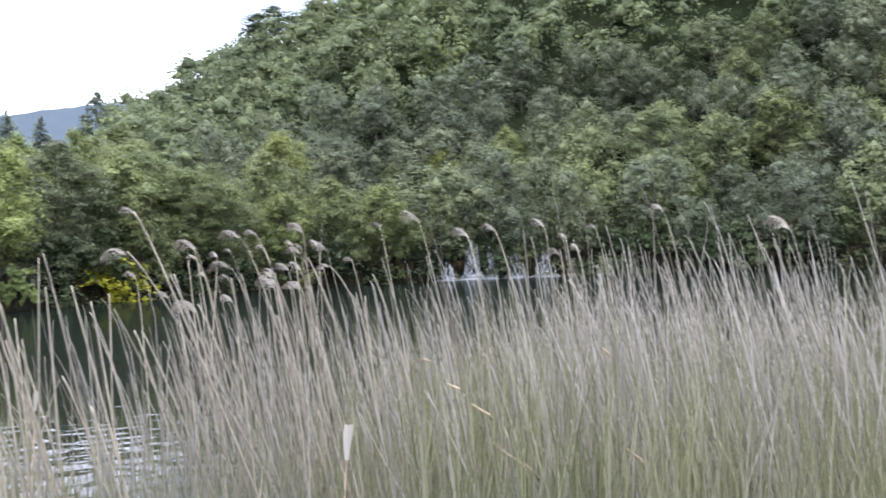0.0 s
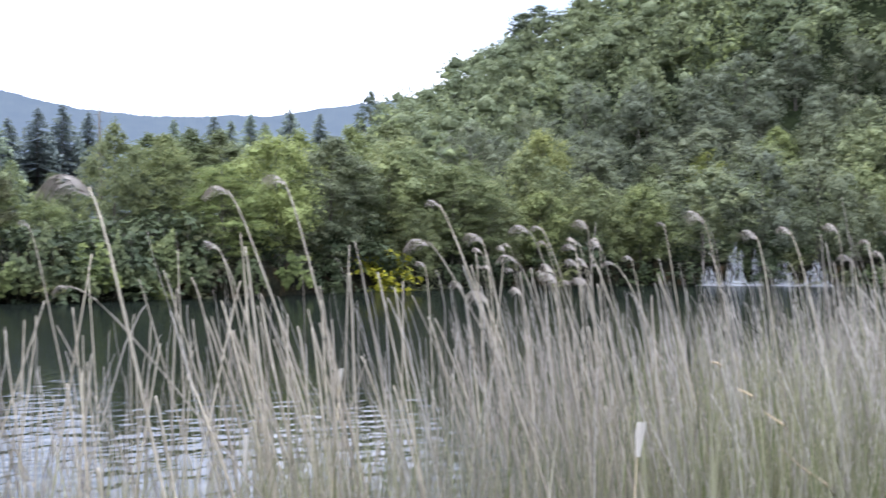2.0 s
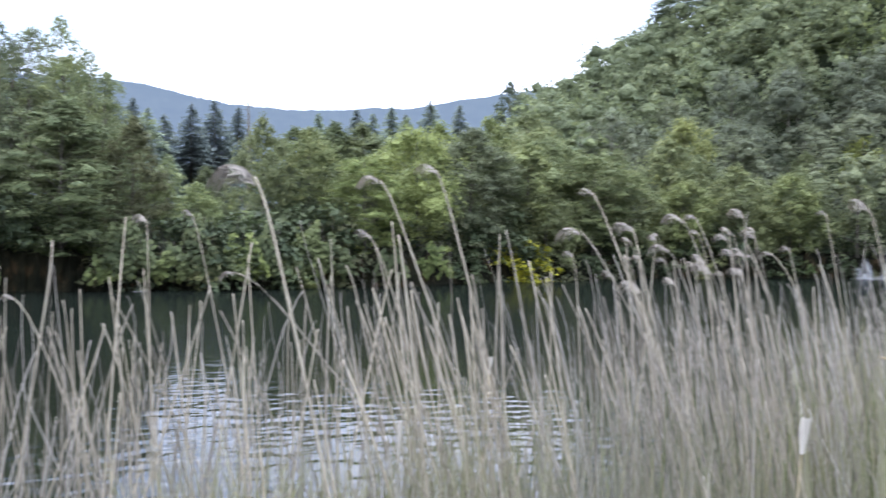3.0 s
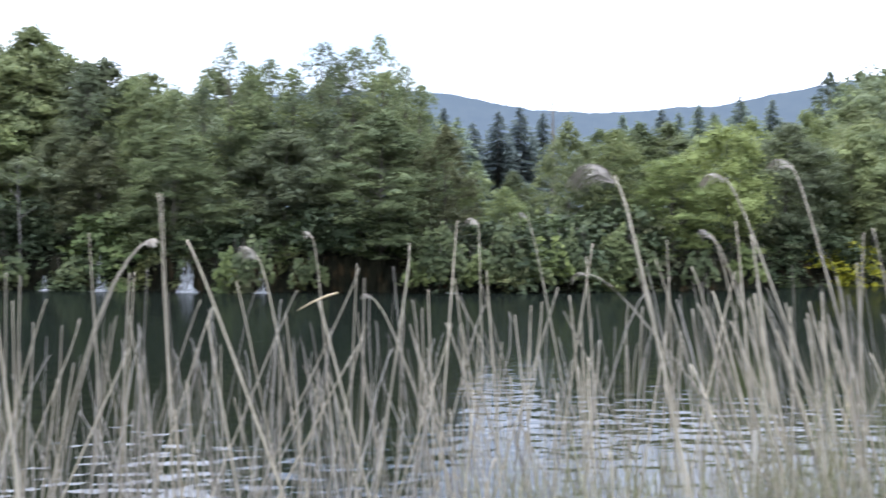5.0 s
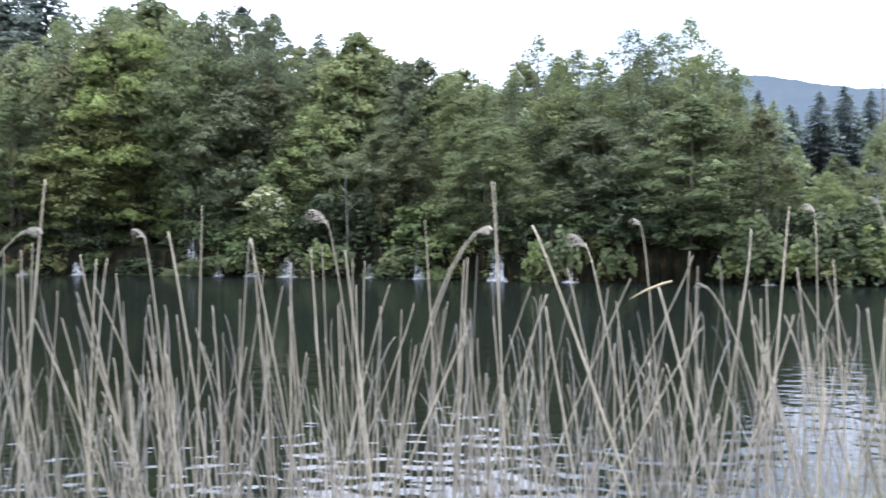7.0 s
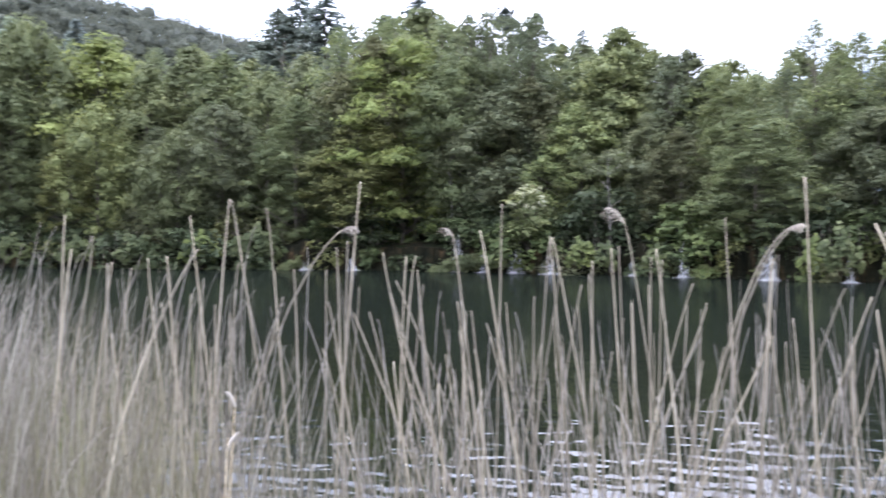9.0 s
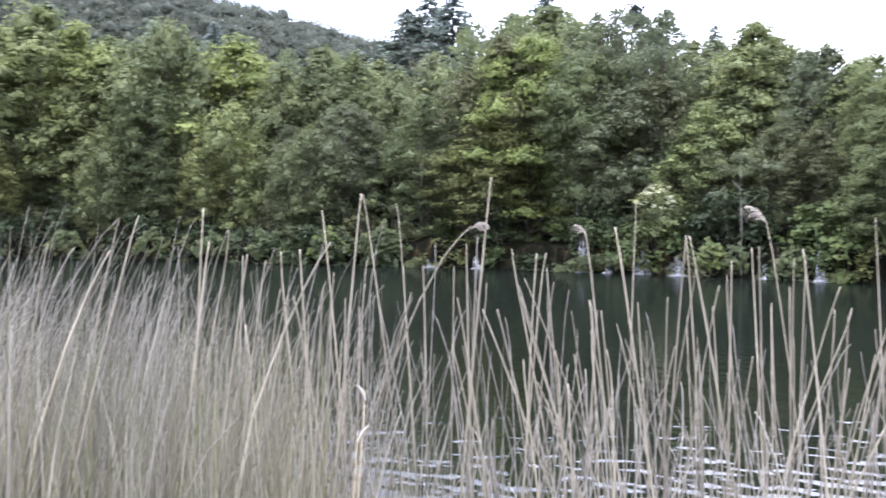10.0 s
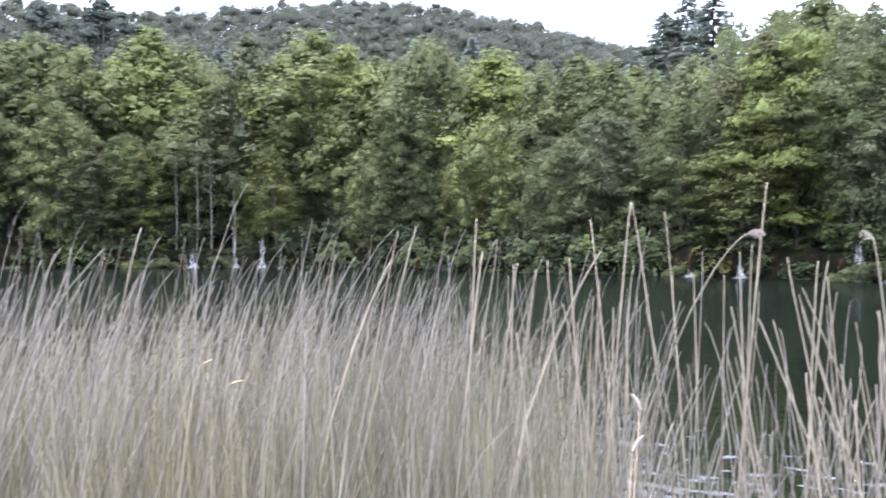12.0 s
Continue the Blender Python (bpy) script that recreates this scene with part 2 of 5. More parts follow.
def water_material():
    """Still dark green water; a light breeze ruffles the part near this bank."""
    mat, nt, bsdf = material("lake_water", 0.02, 0.5)
    bsdf.inputs["Base Color"].default_value = (0.0045, 0.0062, 0.0045, 1)
    bsdf.inputs["IOR"].default_value = 1.333
    plan = place_coords(nt)
    vec = place_coords(nt, (0.85, 1, 1))
    swell = noise_tex(nt, vec, 3.1, 1.5, 0.4)
    fine = noise_tex(nt, vec, 6.0, 2.0, 0.5)
    add = nt.nodes.new("ShaderNodeMath")
    add.operation = "MULTIPLY_ADD"
    add.inputs[1].default_value = 0.1
    nt.links.new(fine, add.inputs[0])
    nt.links.new(swell, add.inputs[2])
    reach = nt.nodes.new("ShaderNodeVectorMath")
    reach.operation = "LENGTH"
    nt.links.new(plan, reach.inputs[0])
    gusts = nt.nodes.new("ShaderNodeMath")
    gusts.operation = "MULTIPLY_ADD"
    gusts.inputs[1].default_value = 9.0
    nt.links.new(noise_tex(nt, plan, 0.14, 2.0), gusts.inputs[0])
    nt.links.new(reach.outputs["Value"], gusts.inputs[2])
    span = nt.nodes.new("ShaderNodeMapRange")
    for key, v in (("From Min", 17.0), ("From Max", 27.0), ("To Min", 1.0), ("To Max", 0.12)):
        span.inputs[key].default_value = v
    nt.links.new(gusts.outputs[0], span.inputs["Value"])
    mul = nt.nodes.new("ShaderNodeMath")
    mul.operation = "MULTIPLY"
    nt.links.new(add.outputs[0], mul.inputs[0])
    nt.links.new(span.outputs["Result"], mul.inputs[1])
    bump(nt, bsdf, mul.outputs[0], 1.0, 0.0205)
    # far off the ripples are too fine to see: they blur the mirror and let the eye look down into dark water
    calm = node(nt, "ShaderNodeMapRange")
    for key, v in (("From Min", 1.0), ("From Max", 0.12), ("To Min", 0.0), ("To Max", 1.0)):
        calm.inputs[key].default_value = v
    nt.links.new(span.outputs["Result"], calm.inputs["Value"])
    soft = node(nt, "ShaderNodeMapRange")
    for key, v in (("To Min", 0.02), ("To Max", 0.11)):
        soft.inputs[key].default_value = v
    nt.links.new(calm.outputs["Result"], soft.inputs["Value"])
    nt.links.new(soft.outputs["Result"], bsdf.inputs["Roughness"])
    share = node(nt, "ShaderNodeMapRange")
    for key, v in (("To Min", 0.0), ("To Max", 0.5)):
        share.inputs[key].default_value = v
    nt.links.new(calm.outputs["Result"], share.inputs["Value"])
    depth = node(nt, "ShaderNodeBsdfDiffuse", Color=(0.0056, 0.0074, 0.0056, 1))
    mix = nt.nodes.new("ShaderNodeMixShader")
    nt.links.new(share.outputs["Result"], mix.inputs["Fac"])
    nt.links.new(bsdf.outputs["BSDF"], mix.inputs[1])
    nt.links.new(depth.outputs["BSDF"], mix.inputs[2])
    nt.links.new(mix.outputs["Shader"], nt.nodes["Material Output"].inputs["Surface"])
    return mat


M_WATER = water_material()
M_FALL = fall_material()


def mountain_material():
    """Wooded ridges a mile and more away; the blue of the air between is painted on as an even glow."""
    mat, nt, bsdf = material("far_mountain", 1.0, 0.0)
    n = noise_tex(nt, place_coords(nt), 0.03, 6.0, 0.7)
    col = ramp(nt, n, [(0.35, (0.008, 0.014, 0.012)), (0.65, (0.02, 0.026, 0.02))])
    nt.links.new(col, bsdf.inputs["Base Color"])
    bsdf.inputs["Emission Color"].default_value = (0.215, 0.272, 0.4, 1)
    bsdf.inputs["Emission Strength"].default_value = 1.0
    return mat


M_MOUNTAIN = mountain_material()


# ---------------------------------------------------------------- helpers
def mesh_from(name, verts, faces, mat, smooth=False):
    me = bpy.data.meshes.new(name)
    me.from_pydata([tuple(v) for v in verts], [], faces)
    me.materials.append(mat)
    if smooth:
        me.polygons.foreach_set("use_smooth", [True] * len(me.polygons))
    me.update()
    return me


def part_mesh(name, me, parent, label=""):
    ob = new(name, me)
    ob.parent = parent
    if label:
        tagged(ob, label)
    return ob


def polar(az, r):
    """Plan place at an angle to the left of straight ahead (degrees) and a distance."""
    return -math.sin(radians(az)) * r, math.cos(radians(az)) * r


def shore(az):
    d = np.interp(az, (-100, -75, -60, -45, -35, -26, -20, -12, -4, 4, 10, 16, 24, 35, 45, 54, 64, 80, 100),
                  (80, 78, 73, 67, 61, 53, 46.5, 43.8, 42.2, 43, 44, 46.3, 49.3, 54.2, 59, 67, 73, 78, 80))
    return float(d) + 0.7 * noise.noise((az * 0.25, 3.1, 0)) + 0.35 * noise.noise((az * 0.9, 7.7, 0))


def hill_top(az):
    """Height of the wooded ridges behind the lake, bare ground."""
    return float(np.interp(az, (-100, -75, -60, -50, -42, -35, -30, -26, -22, -14, -4, 8, 24, 30, 34, 37, 40, 43, 46, 50, 54, 58, 62, 66, 74, 90),
                           (62, 60, 53, 44, 33.5, 25, 18.5, 11, 6.5, 3, 3, 4, 5, 8, 26, 34, 39, 42, 45.5, 50, 52.5, 52, 50, 49.5, 50.5, 53)))


def hill_reach(az):
    return float(np.interp(az, (-40, -20, 30, 38), (75, 90, 120, 200)))


def smooth01(a):
    a = min(1.0, max(0.0, a))
    return a * a * (3 - 2 * a)


def ground_z(x, y):
    az, r = math.degrees(math.atan2(-x, y)), math.hypot(x, y)
    edge = 1.6 + 0.35 * max(0.0, abs(x) - 2.0) + 0.2 * noise.noise((x * 0.6, 0, 0))
    bank = 0.7 - 1.7 * smooth01((y - edge + 1.1) / 2.6)
    if abs(az) > 100 or r < 12:
        return bank if r < 30 else max(bank, 0.7)
    d = shore(az)
    if r < d - 0.5:
        return min(bank, -0.9) if r > 14 else bank
    up = smooth01((r - d + 0.5) / 1.4)
    back = max(0.0, r - d - 1.0)
    rise = hill_top(az) * smooth01(back / hill_reach(az)) ** 0.85 if hill_top(az) > 6 else hill_top(az) * min(1.0, back / 40)
    fall = max(0.0, back - hill_reach(az) * 1.15) * 0.25
    return -0.9 + up * 2.2 + max(rise - fall, 0) + 0.25 * noise.noise((x * 0.15, y * 0.15, 0)) * min(1.0, back / 3)


# ---------------------------------------------------------------- setting
def build_ground():
    azs = [a * 1.25 for a in range(-80, 81)] + [100 + 8 * k for k in range(1, 20)]
    rs = [0.4, 0.9, 1.4, 1.9, 2.4, 2.9, 3.5, 4.5, 6, 8, 11, 15, 22, 30]
    verts, faces = [(0, 0, 0.7)], []
    cols = []
    for a in azs:
        d = shore(a) if abs(a) <= 100 else 60
        far = [d - 2, d - 0.6, d - 0.2, d + 0.2, d + 0.6, d + 1.0, d + 2.5] + [d + 5 + 6.5 * k for k in range(30)] + [d + 230 + 40 * k for k in range(4)] + [700, 1600, 3500]
        col = []
        for r in rs + far:
            x, y = polar(a, r)
            col.append(len(verts))
            verts.append((x, y, ground_z(x, y) if r < 500 else 0.0))
        cols.append(col)
    n = len(cols)
    for i in range(n):
        a, b = cols[i], cols[(i + 1) % n]
        faces.append((0, b[0], a[0]))
        for j in range(len(a) - 1):
            faces.append((a[j], b[j], b[j + 1], a[j + 1]))
    ob = new("ground", mesh_from("ground", verts, faces, M_SHADED_SOIL, True))
    tagged(ob, "mossy forest floor, dark with painted-in shade, rising from the lake shore", "ground", kind="structure")


def build_water():
    verts, faces = [(0, -6, 0)], []
    azs = list(range(-110, 111, 4))
    rs = (0, 4, 10, 25, 50, 90)
    verts, faces = [], []
    for a in azs:
        for r in rs:
            x, y = polar(a, r)
            verts.append((x, y, 0))
    k = len(rs)
    for i in range(len(azs) - 1):
        for j in range(k - 1):
            faces.append((i * k + j, i * k + j + 1, (i + 1) * k + j + 1, (i + 1) * k + j))
    faces = [f[::-1] for f in faces]
    ob = new("water", mesh_from("water", verts, faces, M_WATER))
    tagged(ob, "dark green lake water with small ripples mirroring the sky", "lake", kind="structure")


def build_mountains():
    azs = [a * 0.08 for a in range(-1000, 1001)]
    verts, faces = [], []
    for a in azs:
        el = float(np.interp(a, (-80, -40, -28.4, -23, -20, -16, -13.6, -10, -7.6, -5, -3, 2, 10, 30, 80),
                             (9, 9, 8.6, 7.9, 7.35, 7.2, 7.1, 7.3, 7.7, 8.25, 8.4, 8.4, 7.6, 7, 7)))
        el += 0.06 * noise.noise((a * 1.3, 0, 0)) + 0.035 * noise.noise((a * 4, 4, 0)) + 0.045 * noise.noise((a * 9, 8, 0)) + 0.035 * noise.noise((a * 23, 3, 0))
        for k in range(7):
            r = 1250 + 110 * k
            x, y = polar(a, r)
            top = EYE + 1910 * math.tan(radians(el))
            verts.append((x, y, top * smooth01(k / 6) + (12 * noise.noise((x * 0.01, y * 0.01, 2)) if 0 < k < 6 else 0)))
    for i in range(len(azs) - 1):
        for k in range(6):
            faces.append((i * 7 + k, i * 7 + k + 1, (i + 1) * 7 + k + 1, (i + 1) * 7 + k)[::-1])
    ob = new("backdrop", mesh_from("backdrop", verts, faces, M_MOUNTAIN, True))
    tagged(ob, "hazy blue wooded mountain ridge far behind the lake", "mountain", kind="structure")


def build_ledge():
    """The travertine step that the far shore drops to the water over."""
    verts, faces = [], []
    azs = [a * 0.14 for a in range(-575, 576)]
    rows = 9
    for a in azs:
        h = 1.5 + 0.6 * noise.noise((a * 0.22, 1.2, 0)) + 0.3 * noise.noise((a * 1.1, 5, 0))
        for k in range(rows):
            s = k / (rows - 1)
            r = shore(a) - 0.25 + 0.7 * s ** 1.5 + 0.35 * noise.noise((a * 0.9, s * 2.0, 4)) + 0.3 * noise.noise((a * 2.6, s * 1.2, 9)) + 0.14 * noise.noise((a * 6.5, s * 3, 2))
            if k == rows - 1:
                r += 1.6
            x, y = polar(a, r)
            verts.append((x, y, -0.4 + (h + 0.4) * s))
    for i in range(len(azs) - 1):
        for k in range(rows - 1):
            faces.append((i * rows + k, i * rows + k + 1, (i + 1) * rows + k + 1, (i + 1) * rows + k)[::-1])
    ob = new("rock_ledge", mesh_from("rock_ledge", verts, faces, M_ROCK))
    tagged(ob, "brown mossy travertine ledge along the far shore", "rock ledge", kind="structure")


build_ground()
build_water()
build_mountains()
build_ledge()


# ---------------------------------------------------------------- plants
def tube(verts, faces, pts, radii, sides=5):
    """A tapered tube along points."""
    base = len(verts)
    pts = [Vector(p) for p in pts]
    for i, p in enumerate(pts):
        d = (pts[min(i + 1, len(pts) - 1)] - pts[max(i - 1, 0)]).normalized()
        u = d.orthogonal().normalized()
        w = d.cross(u)
        for k in range(sides):
            a = 2 * math.pi * k / sides
            verts.append(p + (u * math.cos(a) + w * math.sin(a)) * radii[i])
    for i in range(len(pts) - 1):
        for k in range(sides):
            a, b = base + i * sides + k, base + i * sides + (k + 1) % sides
            faces.append((a, b, b + sides, a + sides))
    faces.append(tuple(base + (len(pts) - 1) * sides + k for k in range(sides)))


def leaf_cloud(rng, centres, sizes, flat, sprays, leaf, tilt, each=7):
    """Foliage: pads round the centres, each made of small sprays of leaves that lie much the same way. Returns points and triangles."""
    m = len(centres) * sprays
    c = np.repeat(np.asarray(centres, float), sprays, 0)
    s = np.repeat(np.asarray(sizes, float), sprays)[:, None]
    g = rng.normal(size=(m, 3)) + np.array([0, 0, 0.65])
    g /= np.linalg.norm(g, axis=1, keepdims=True)
    depth = 0.6 + 0.5 * rng.random((m, 1)) - 0.35 * (rng.random((m, 1)) < 0.25)
    mid = c + g * depth * s * np.array([1, 1, flat])
    mid[:, 2] -= 0.2 * s[:, 0] * (g[:, 0] ** 2 + g[:, 1] ** 2)
    face = g * 0.75 + np.array([0, 0, 0.6]) + rng.normal(size=(m, 3)) * tilt
    face /= np.linalg.norm(face, axis=1, keepdims=True)
    n = m * each
    p0, nz0 = np.repeat(mid, each, 0), np.repeat(face, each, 0)
    nz = nz0 + rng.normal(size=(n, 3)) * 0.22
    nz /= np.linalg.norm(nz, axis=1, keepdims=True)
    off = rng.normal(size=(n, 3))
    off -= nz0 * (off * nz0).sum(1, keepdims=True) * 0.85
    p = p0 + off * leaf * 0.75
    t = rng.normal(size=(n, 3))
    t -= nz * (t * nz).sum(1, keepdims=True)
    t /= np.linalg.norm(t, axis=1, keepdims=True)
    b = np.cross(nz, t)
    L = leaf * (0.65 + 0.7 * rng.random((n, 1)))
    leaf3 = np.stack([p - t * L * 0.5 - nz * L * 0.1, p + b * L * 0.45 + t * L * 0.1, p + t * L * 0.5 - b * L * 0.3 - nz * L * 0.1], 1)
    return leaf3.reshape(-1, 3), np.arange(n * 3).reshape(n, 3)


def lobe_cloud(rng, centres, sizes, flat, leaves, leaf, tilt=0.38, core=0.5, lump=0.3):
    """Foliage as overlapping lobes: a close lumpy heart of leaves in each, and loose leaves (so many a square metre) all over its outside.
    Returns points, triangles and how many of the triangles are heart."""
    c, s = np.asarray(centres, float), np.asarray(sizes, float)
    k = len(c)
    squash = np.stack([np.ones(k), np.ones(k), flat * (0.7 + 0.6 * rng.random(k))], 1)
    lumps = 1 + lump * rng.normal(size=(k, len(BALL_V), 1)).clip(-1.8, 1.8)
    heart = c[:, None] + BALL_V[None] * lumps * (s * core)[:, None, None] * squash[:, None]
    heart[:, :, 2] -= 0.15 * s[:, None] * (BALL_V[None, :, 0] ** 2 + BALL_V[None, :, 1] ** 2)
    heart_f = (BALL_F[None] + (np.arange(k) * len(BALL_V))[:, None, None]).reshape(-1, 3)
    counts = np.maximum(8, leaves * s * s).astype(int)
    n = int(counts.sum())
    p0, r, squash = np.repeat(c, counts, 0), np.repeat(s, counts)[:, None], np.repeat(squash, counts, 0)
    g = rng.normal(size=(n, 3)) + np.array([0, 0, 0.4])
    g /= np.linalg.norm(g, axis=1, keepdims=True)
    p = p0 + g * (0.42 + 0.93 * rng.random((n, 1))) * r * squash
    p[:, 2] -= 0.15 * r[:, 0] * (g[:, 0] ** 2 + g[:, 1] ** 2)
    nz = g / squash * 0.7 + np.array([0, 0, 0.45]) + rng.normal(size=(n, 3)) * tilt
    nz /= np.linalg.norm(nz, axis=1, keepdims=True)
    t = rng.normal(size=(n, 3))
    t -= nz * (t * nz).sum(1, keepdims=True)
    t /= np.linalg.norm(t, axis=1, keepdims=True)
    b = np.cross(nz, t)
    L = leaf * (0.65 + 0.7 * rng.random((n, 1)))
    tri = np.stack([p - t * L * 0.55, p + b * L * 0.5 + t * L * 0.25 - nz * L * 0.1, p + t * L * 0.3 - b * L * 0.5 - nz * L * 0.1], 1).reshape(-1, 3)
    heart = heart.reshape(-1, 3)
    if not core:
        return tri, np.arange(n * 3).reshape(n, 3), 0
    return np.concatenate([heart, tri]), np.concatenate([heart_f, np.arange(n * 3).reshape(n, 3) + len(heart)]), len(heart_f)


def unit_ball():
    bm = bmesh.new()
    bmesh.ops.create_icosphere(bm, subdivisions=1, radius=1.0)
    v, f = np.array([tuple(p.co) for p in bm.verts]), np.array([[p.index for p in q.verts] for q in bm.faces])
    bm.free()
    return v, f


BALL_V, BALL_F = unit_ball()


def cloud_mesh(name, verts, faces, mat, heart=0):
    me = bpy.data.meshes.new(name)
    me.vertices.add(len(verts))
    me.vertices.foreach_set("co", np.asarray(verts, np.float32).ravel())
    nf, k = np.asarray(faces).shape
    me.loops.add(nf * k)
    me.loops.foreach_set("vertex_index", np.asarray(faces, np.int32).ravel())
    me.polygons.add(nf)
    me.polygons.foreach_set("loop_start", np.arange(0, nf * k, k, dtype=np.int32))
    me.materials.append(mat)
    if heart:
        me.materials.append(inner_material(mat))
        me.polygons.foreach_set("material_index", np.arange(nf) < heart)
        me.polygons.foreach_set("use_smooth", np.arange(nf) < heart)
    me.update(calc_edges=True)
    return me


def leafy_tree(seed, height, spread, low, lobes, per, leaf, mat, shape="round", flat=0.62, lobe=0.17, core=0.5):
    """A full-crowned broadleaf tree: trunk, limbs and a crown of many overlapping lobes of leaves. Returns the Empty at its foot."""
    rng = np.random.default_rng(seed)
    tree = new("tree")
    tr = height * 0.014
    bend = rng.normal(size=2) * 0.03 * height
    tv, tf = [], []

    def axis(s):
        return Vector((bend[0] * s * s, bend[1] * s * s, height * 0.96 * s))

    tube(tv, tf, [axis(k / 6 * 0.9) for k in range(7)], [tr * (1.3 if k == 0 else 1) * (1 - 0.9 * k / 6) for k in range(7)], 6)
    wave = rng.random(3) * 6.283
    centres, sizes = [], []
    for i in range(lobes):
        u = ((i + rng.random()) / lobes) ** 0.85
        s = low + (0.97 - low) * u
        if shape == "round":
            w = 0.6 + u if u < 0.4 else math.sqrt(max(0.02, 1 - ((u - 0.4) / 0.63) ** 2))
        else:
            w = 0.72 + 0.8 * u if u < 0.35 else max(0.06, 1 - ((u - 0.35) / 0.67) ** 2.5)
        a = i * 2.39996 + rng.normal() * 0.4
        w *= 1 + 0.24 * math.sin(2 * a + wave[0] + 4 * u) + 0.16 * math.sin(3 * a + wave[1] - 7 * u)
        size = spread * (lobe + 0.24 * rng.random() ** 2) * (0.65 + 0.35 * w)
        rad = max(0.0, spread * w * (0.6 + 0.42 * math.sqrt(rng.random())) - 0.6 * size)
        c = axis(s) + Vector((math.cos(a) * rad, math.sin(a) * rad, -0.08 * rad))
        centres.append(tuple(c))
        sizes.append(size)
        if i % 4 == 0:
            lr = tr * 0.4 * (1 - 0.7 * s)
            foot = axis(max(0.06, s - 0.14 - 0.08 * rng.random()))
            tube(tv, tf, [foot, foot.lerp(c, 0.6) + Vector((0, 0, 0.02 * height)), c], [lr, lr * 0.6, lr * 0.25], 4)
    part_mesh("trunk", mesh_from("trunk", tv, tf, M_BARK, True), tree)
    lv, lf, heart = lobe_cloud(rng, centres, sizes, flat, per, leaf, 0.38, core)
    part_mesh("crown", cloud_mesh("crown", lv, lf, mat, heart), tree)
    return tree


def conifer(seed, height, spread, mat):
    """A spruce: straight trunk and whorls of drooping needle boughs, narrow at the top."""
    rng = np.random.default_rng(seed)
    tree = new("spruce")
    tv, tf = [], []
    tube(tv, tf, [(0, 0, 0), (0, 0, height * 0.5), (0, 0, height)], [height * 0.013, height * 0.008, 0.01], 6)
    lv, lf = [], []
    base = 0
    boughs = int(height * 44)
    for i in range(boughs):
        s = 0.06 + 0.93 * (i + rng.random()) / boughs
        z = height * s
        reach = spread * (1 - s) ** 0.85 * (0.6 + 0.5 * rng.random()) + 0.05
        a = rng.random() * 6.283
        d = np.array([math.cos(a), math.sin(a), 0])
        side = np.array([-d[1], d[0], 0])
        n = max(3, int(reach / 0.3))
        k = min(1.0, 0.3 + reach / 1.6)
        for j in range(n):
            q = (j + 0.7) / n
            p = d * reach * q + np.array([0, 0, z - 0.42 * reach * q + 0.16 * reach * q * q])
            w = (0.16 + 0.17 * reach * (1 - 0.6 * q)) * k
            for sg in (-1, 1):
                e = p + side * sg * w * (0.7 + 0.6 * rng.random()) + d * 0.1 * k + np.array([0, 0, -0.1 - 0.2 * rng.random()]) * k
                lv.extend([p - d * 0.14 * k, p + d * 0.18 * k, e])
                lf.append((base, base + 1, base + 2))
                base += 3
    part_mesh("trunk", mesh_from("trunk", tv, tf, M_BARK, True), tree)
    part_mesh("crown", cloud_mesh("crown", np.array(lv), np.array(lf), mat), tree)
    return tree


def shrub(seed, height, spread, leaf, count, mat, name="shrub"):
    """A bush down to the ground: several stems and pads of leaves."""
    rng = np.random.default_rng(seed)
    bush = new(name)
    tv, tf = [], []
    centres, sizes = [], []
    for i in range(count):
        a = rng.random() * 6.283
        u = rng.random()
        rad = spread * math.sqrt(rng.random()) * (1.0 - 0.5 * u)
        c = Vector((math.cos(a) * rad, math.sin(a) * rad, height * (0.06 + 0.86 * u)))
        centres.append(c)
        sizes.append(spread * (0.24 + 0.16 * rng.random()))
        if i % 4 == 0:
            tube(tv, tf, [(c.x * 0.15, c.y * 0.15, 0), (c.x * 0.5, c.y * 0.5, c.z * 0.6), c], [0.03, 0.02, 0.008], 4)
    part_mesh("stem", mesh_from("stem", tv, tf, M_BARK, True), bush)
    lv, lf = leaf_cloud(rng, centres, sizes, 0.6, 8, leaf, 0.35)
    part_mesh("crown", cloud_mesh("crown", lv, lf, mat), bush)
    return bush


BROAD = [leafy_tree(10 + k, 10.0, 3.2 + 0.35 * (k % 3), 0.1 + 0.06 * (k % 2), 84, 215, 0.188, (M_LEAF, M_ALDER, M_MAPLE, M_OLIVE_SHADE, M_LEAF, M_LEAF)[k], ("round", "dome", "round", "dome", "dome")[k % 5], 0.42) for k in range(6)]
ALDER = [leafy_tree(30 + k, 10.0, 2.0 + 0.25 * k, 0.14, 130, 340, 0.125, M_ALDER, "dome", 0.5, 0.075, 0) for k in range(4)]
HILL = [leafy_tree(50 + k, 8.0, 3.1 + 0.3 * (k % 2), 0.12, 28, 103, 0.252, M_HILL, "round", 0.8, 0.23) for k in range(5)]
BRIGHT = [leafy_tree(70 + k, 8.0, 2.8, 0.06, 56, 210, 0.18, M_BRIGHT, ("round", "dome")[k], 0.72, 0.2) for k in range(2)]
LIME = [leafy_tree(78, 8.0, 2.8, 0.06, 56, 210, 0.18, M_LIME, "round", 0.72, 0.2)]
DOME = [leafy_tree(40 + k, 10.0, 2.0 + 0.2 * (k % 3), (0.12, 0.26, 0.2, 0.3, 0.24)[k], 54, 265, 0.183, (M_LEAF, M_BRIGHT, M_BRIGHT, M_MAPLE, M_BRIGHT)[k], "dome", 0.8, 0.2) for k in range(5)]
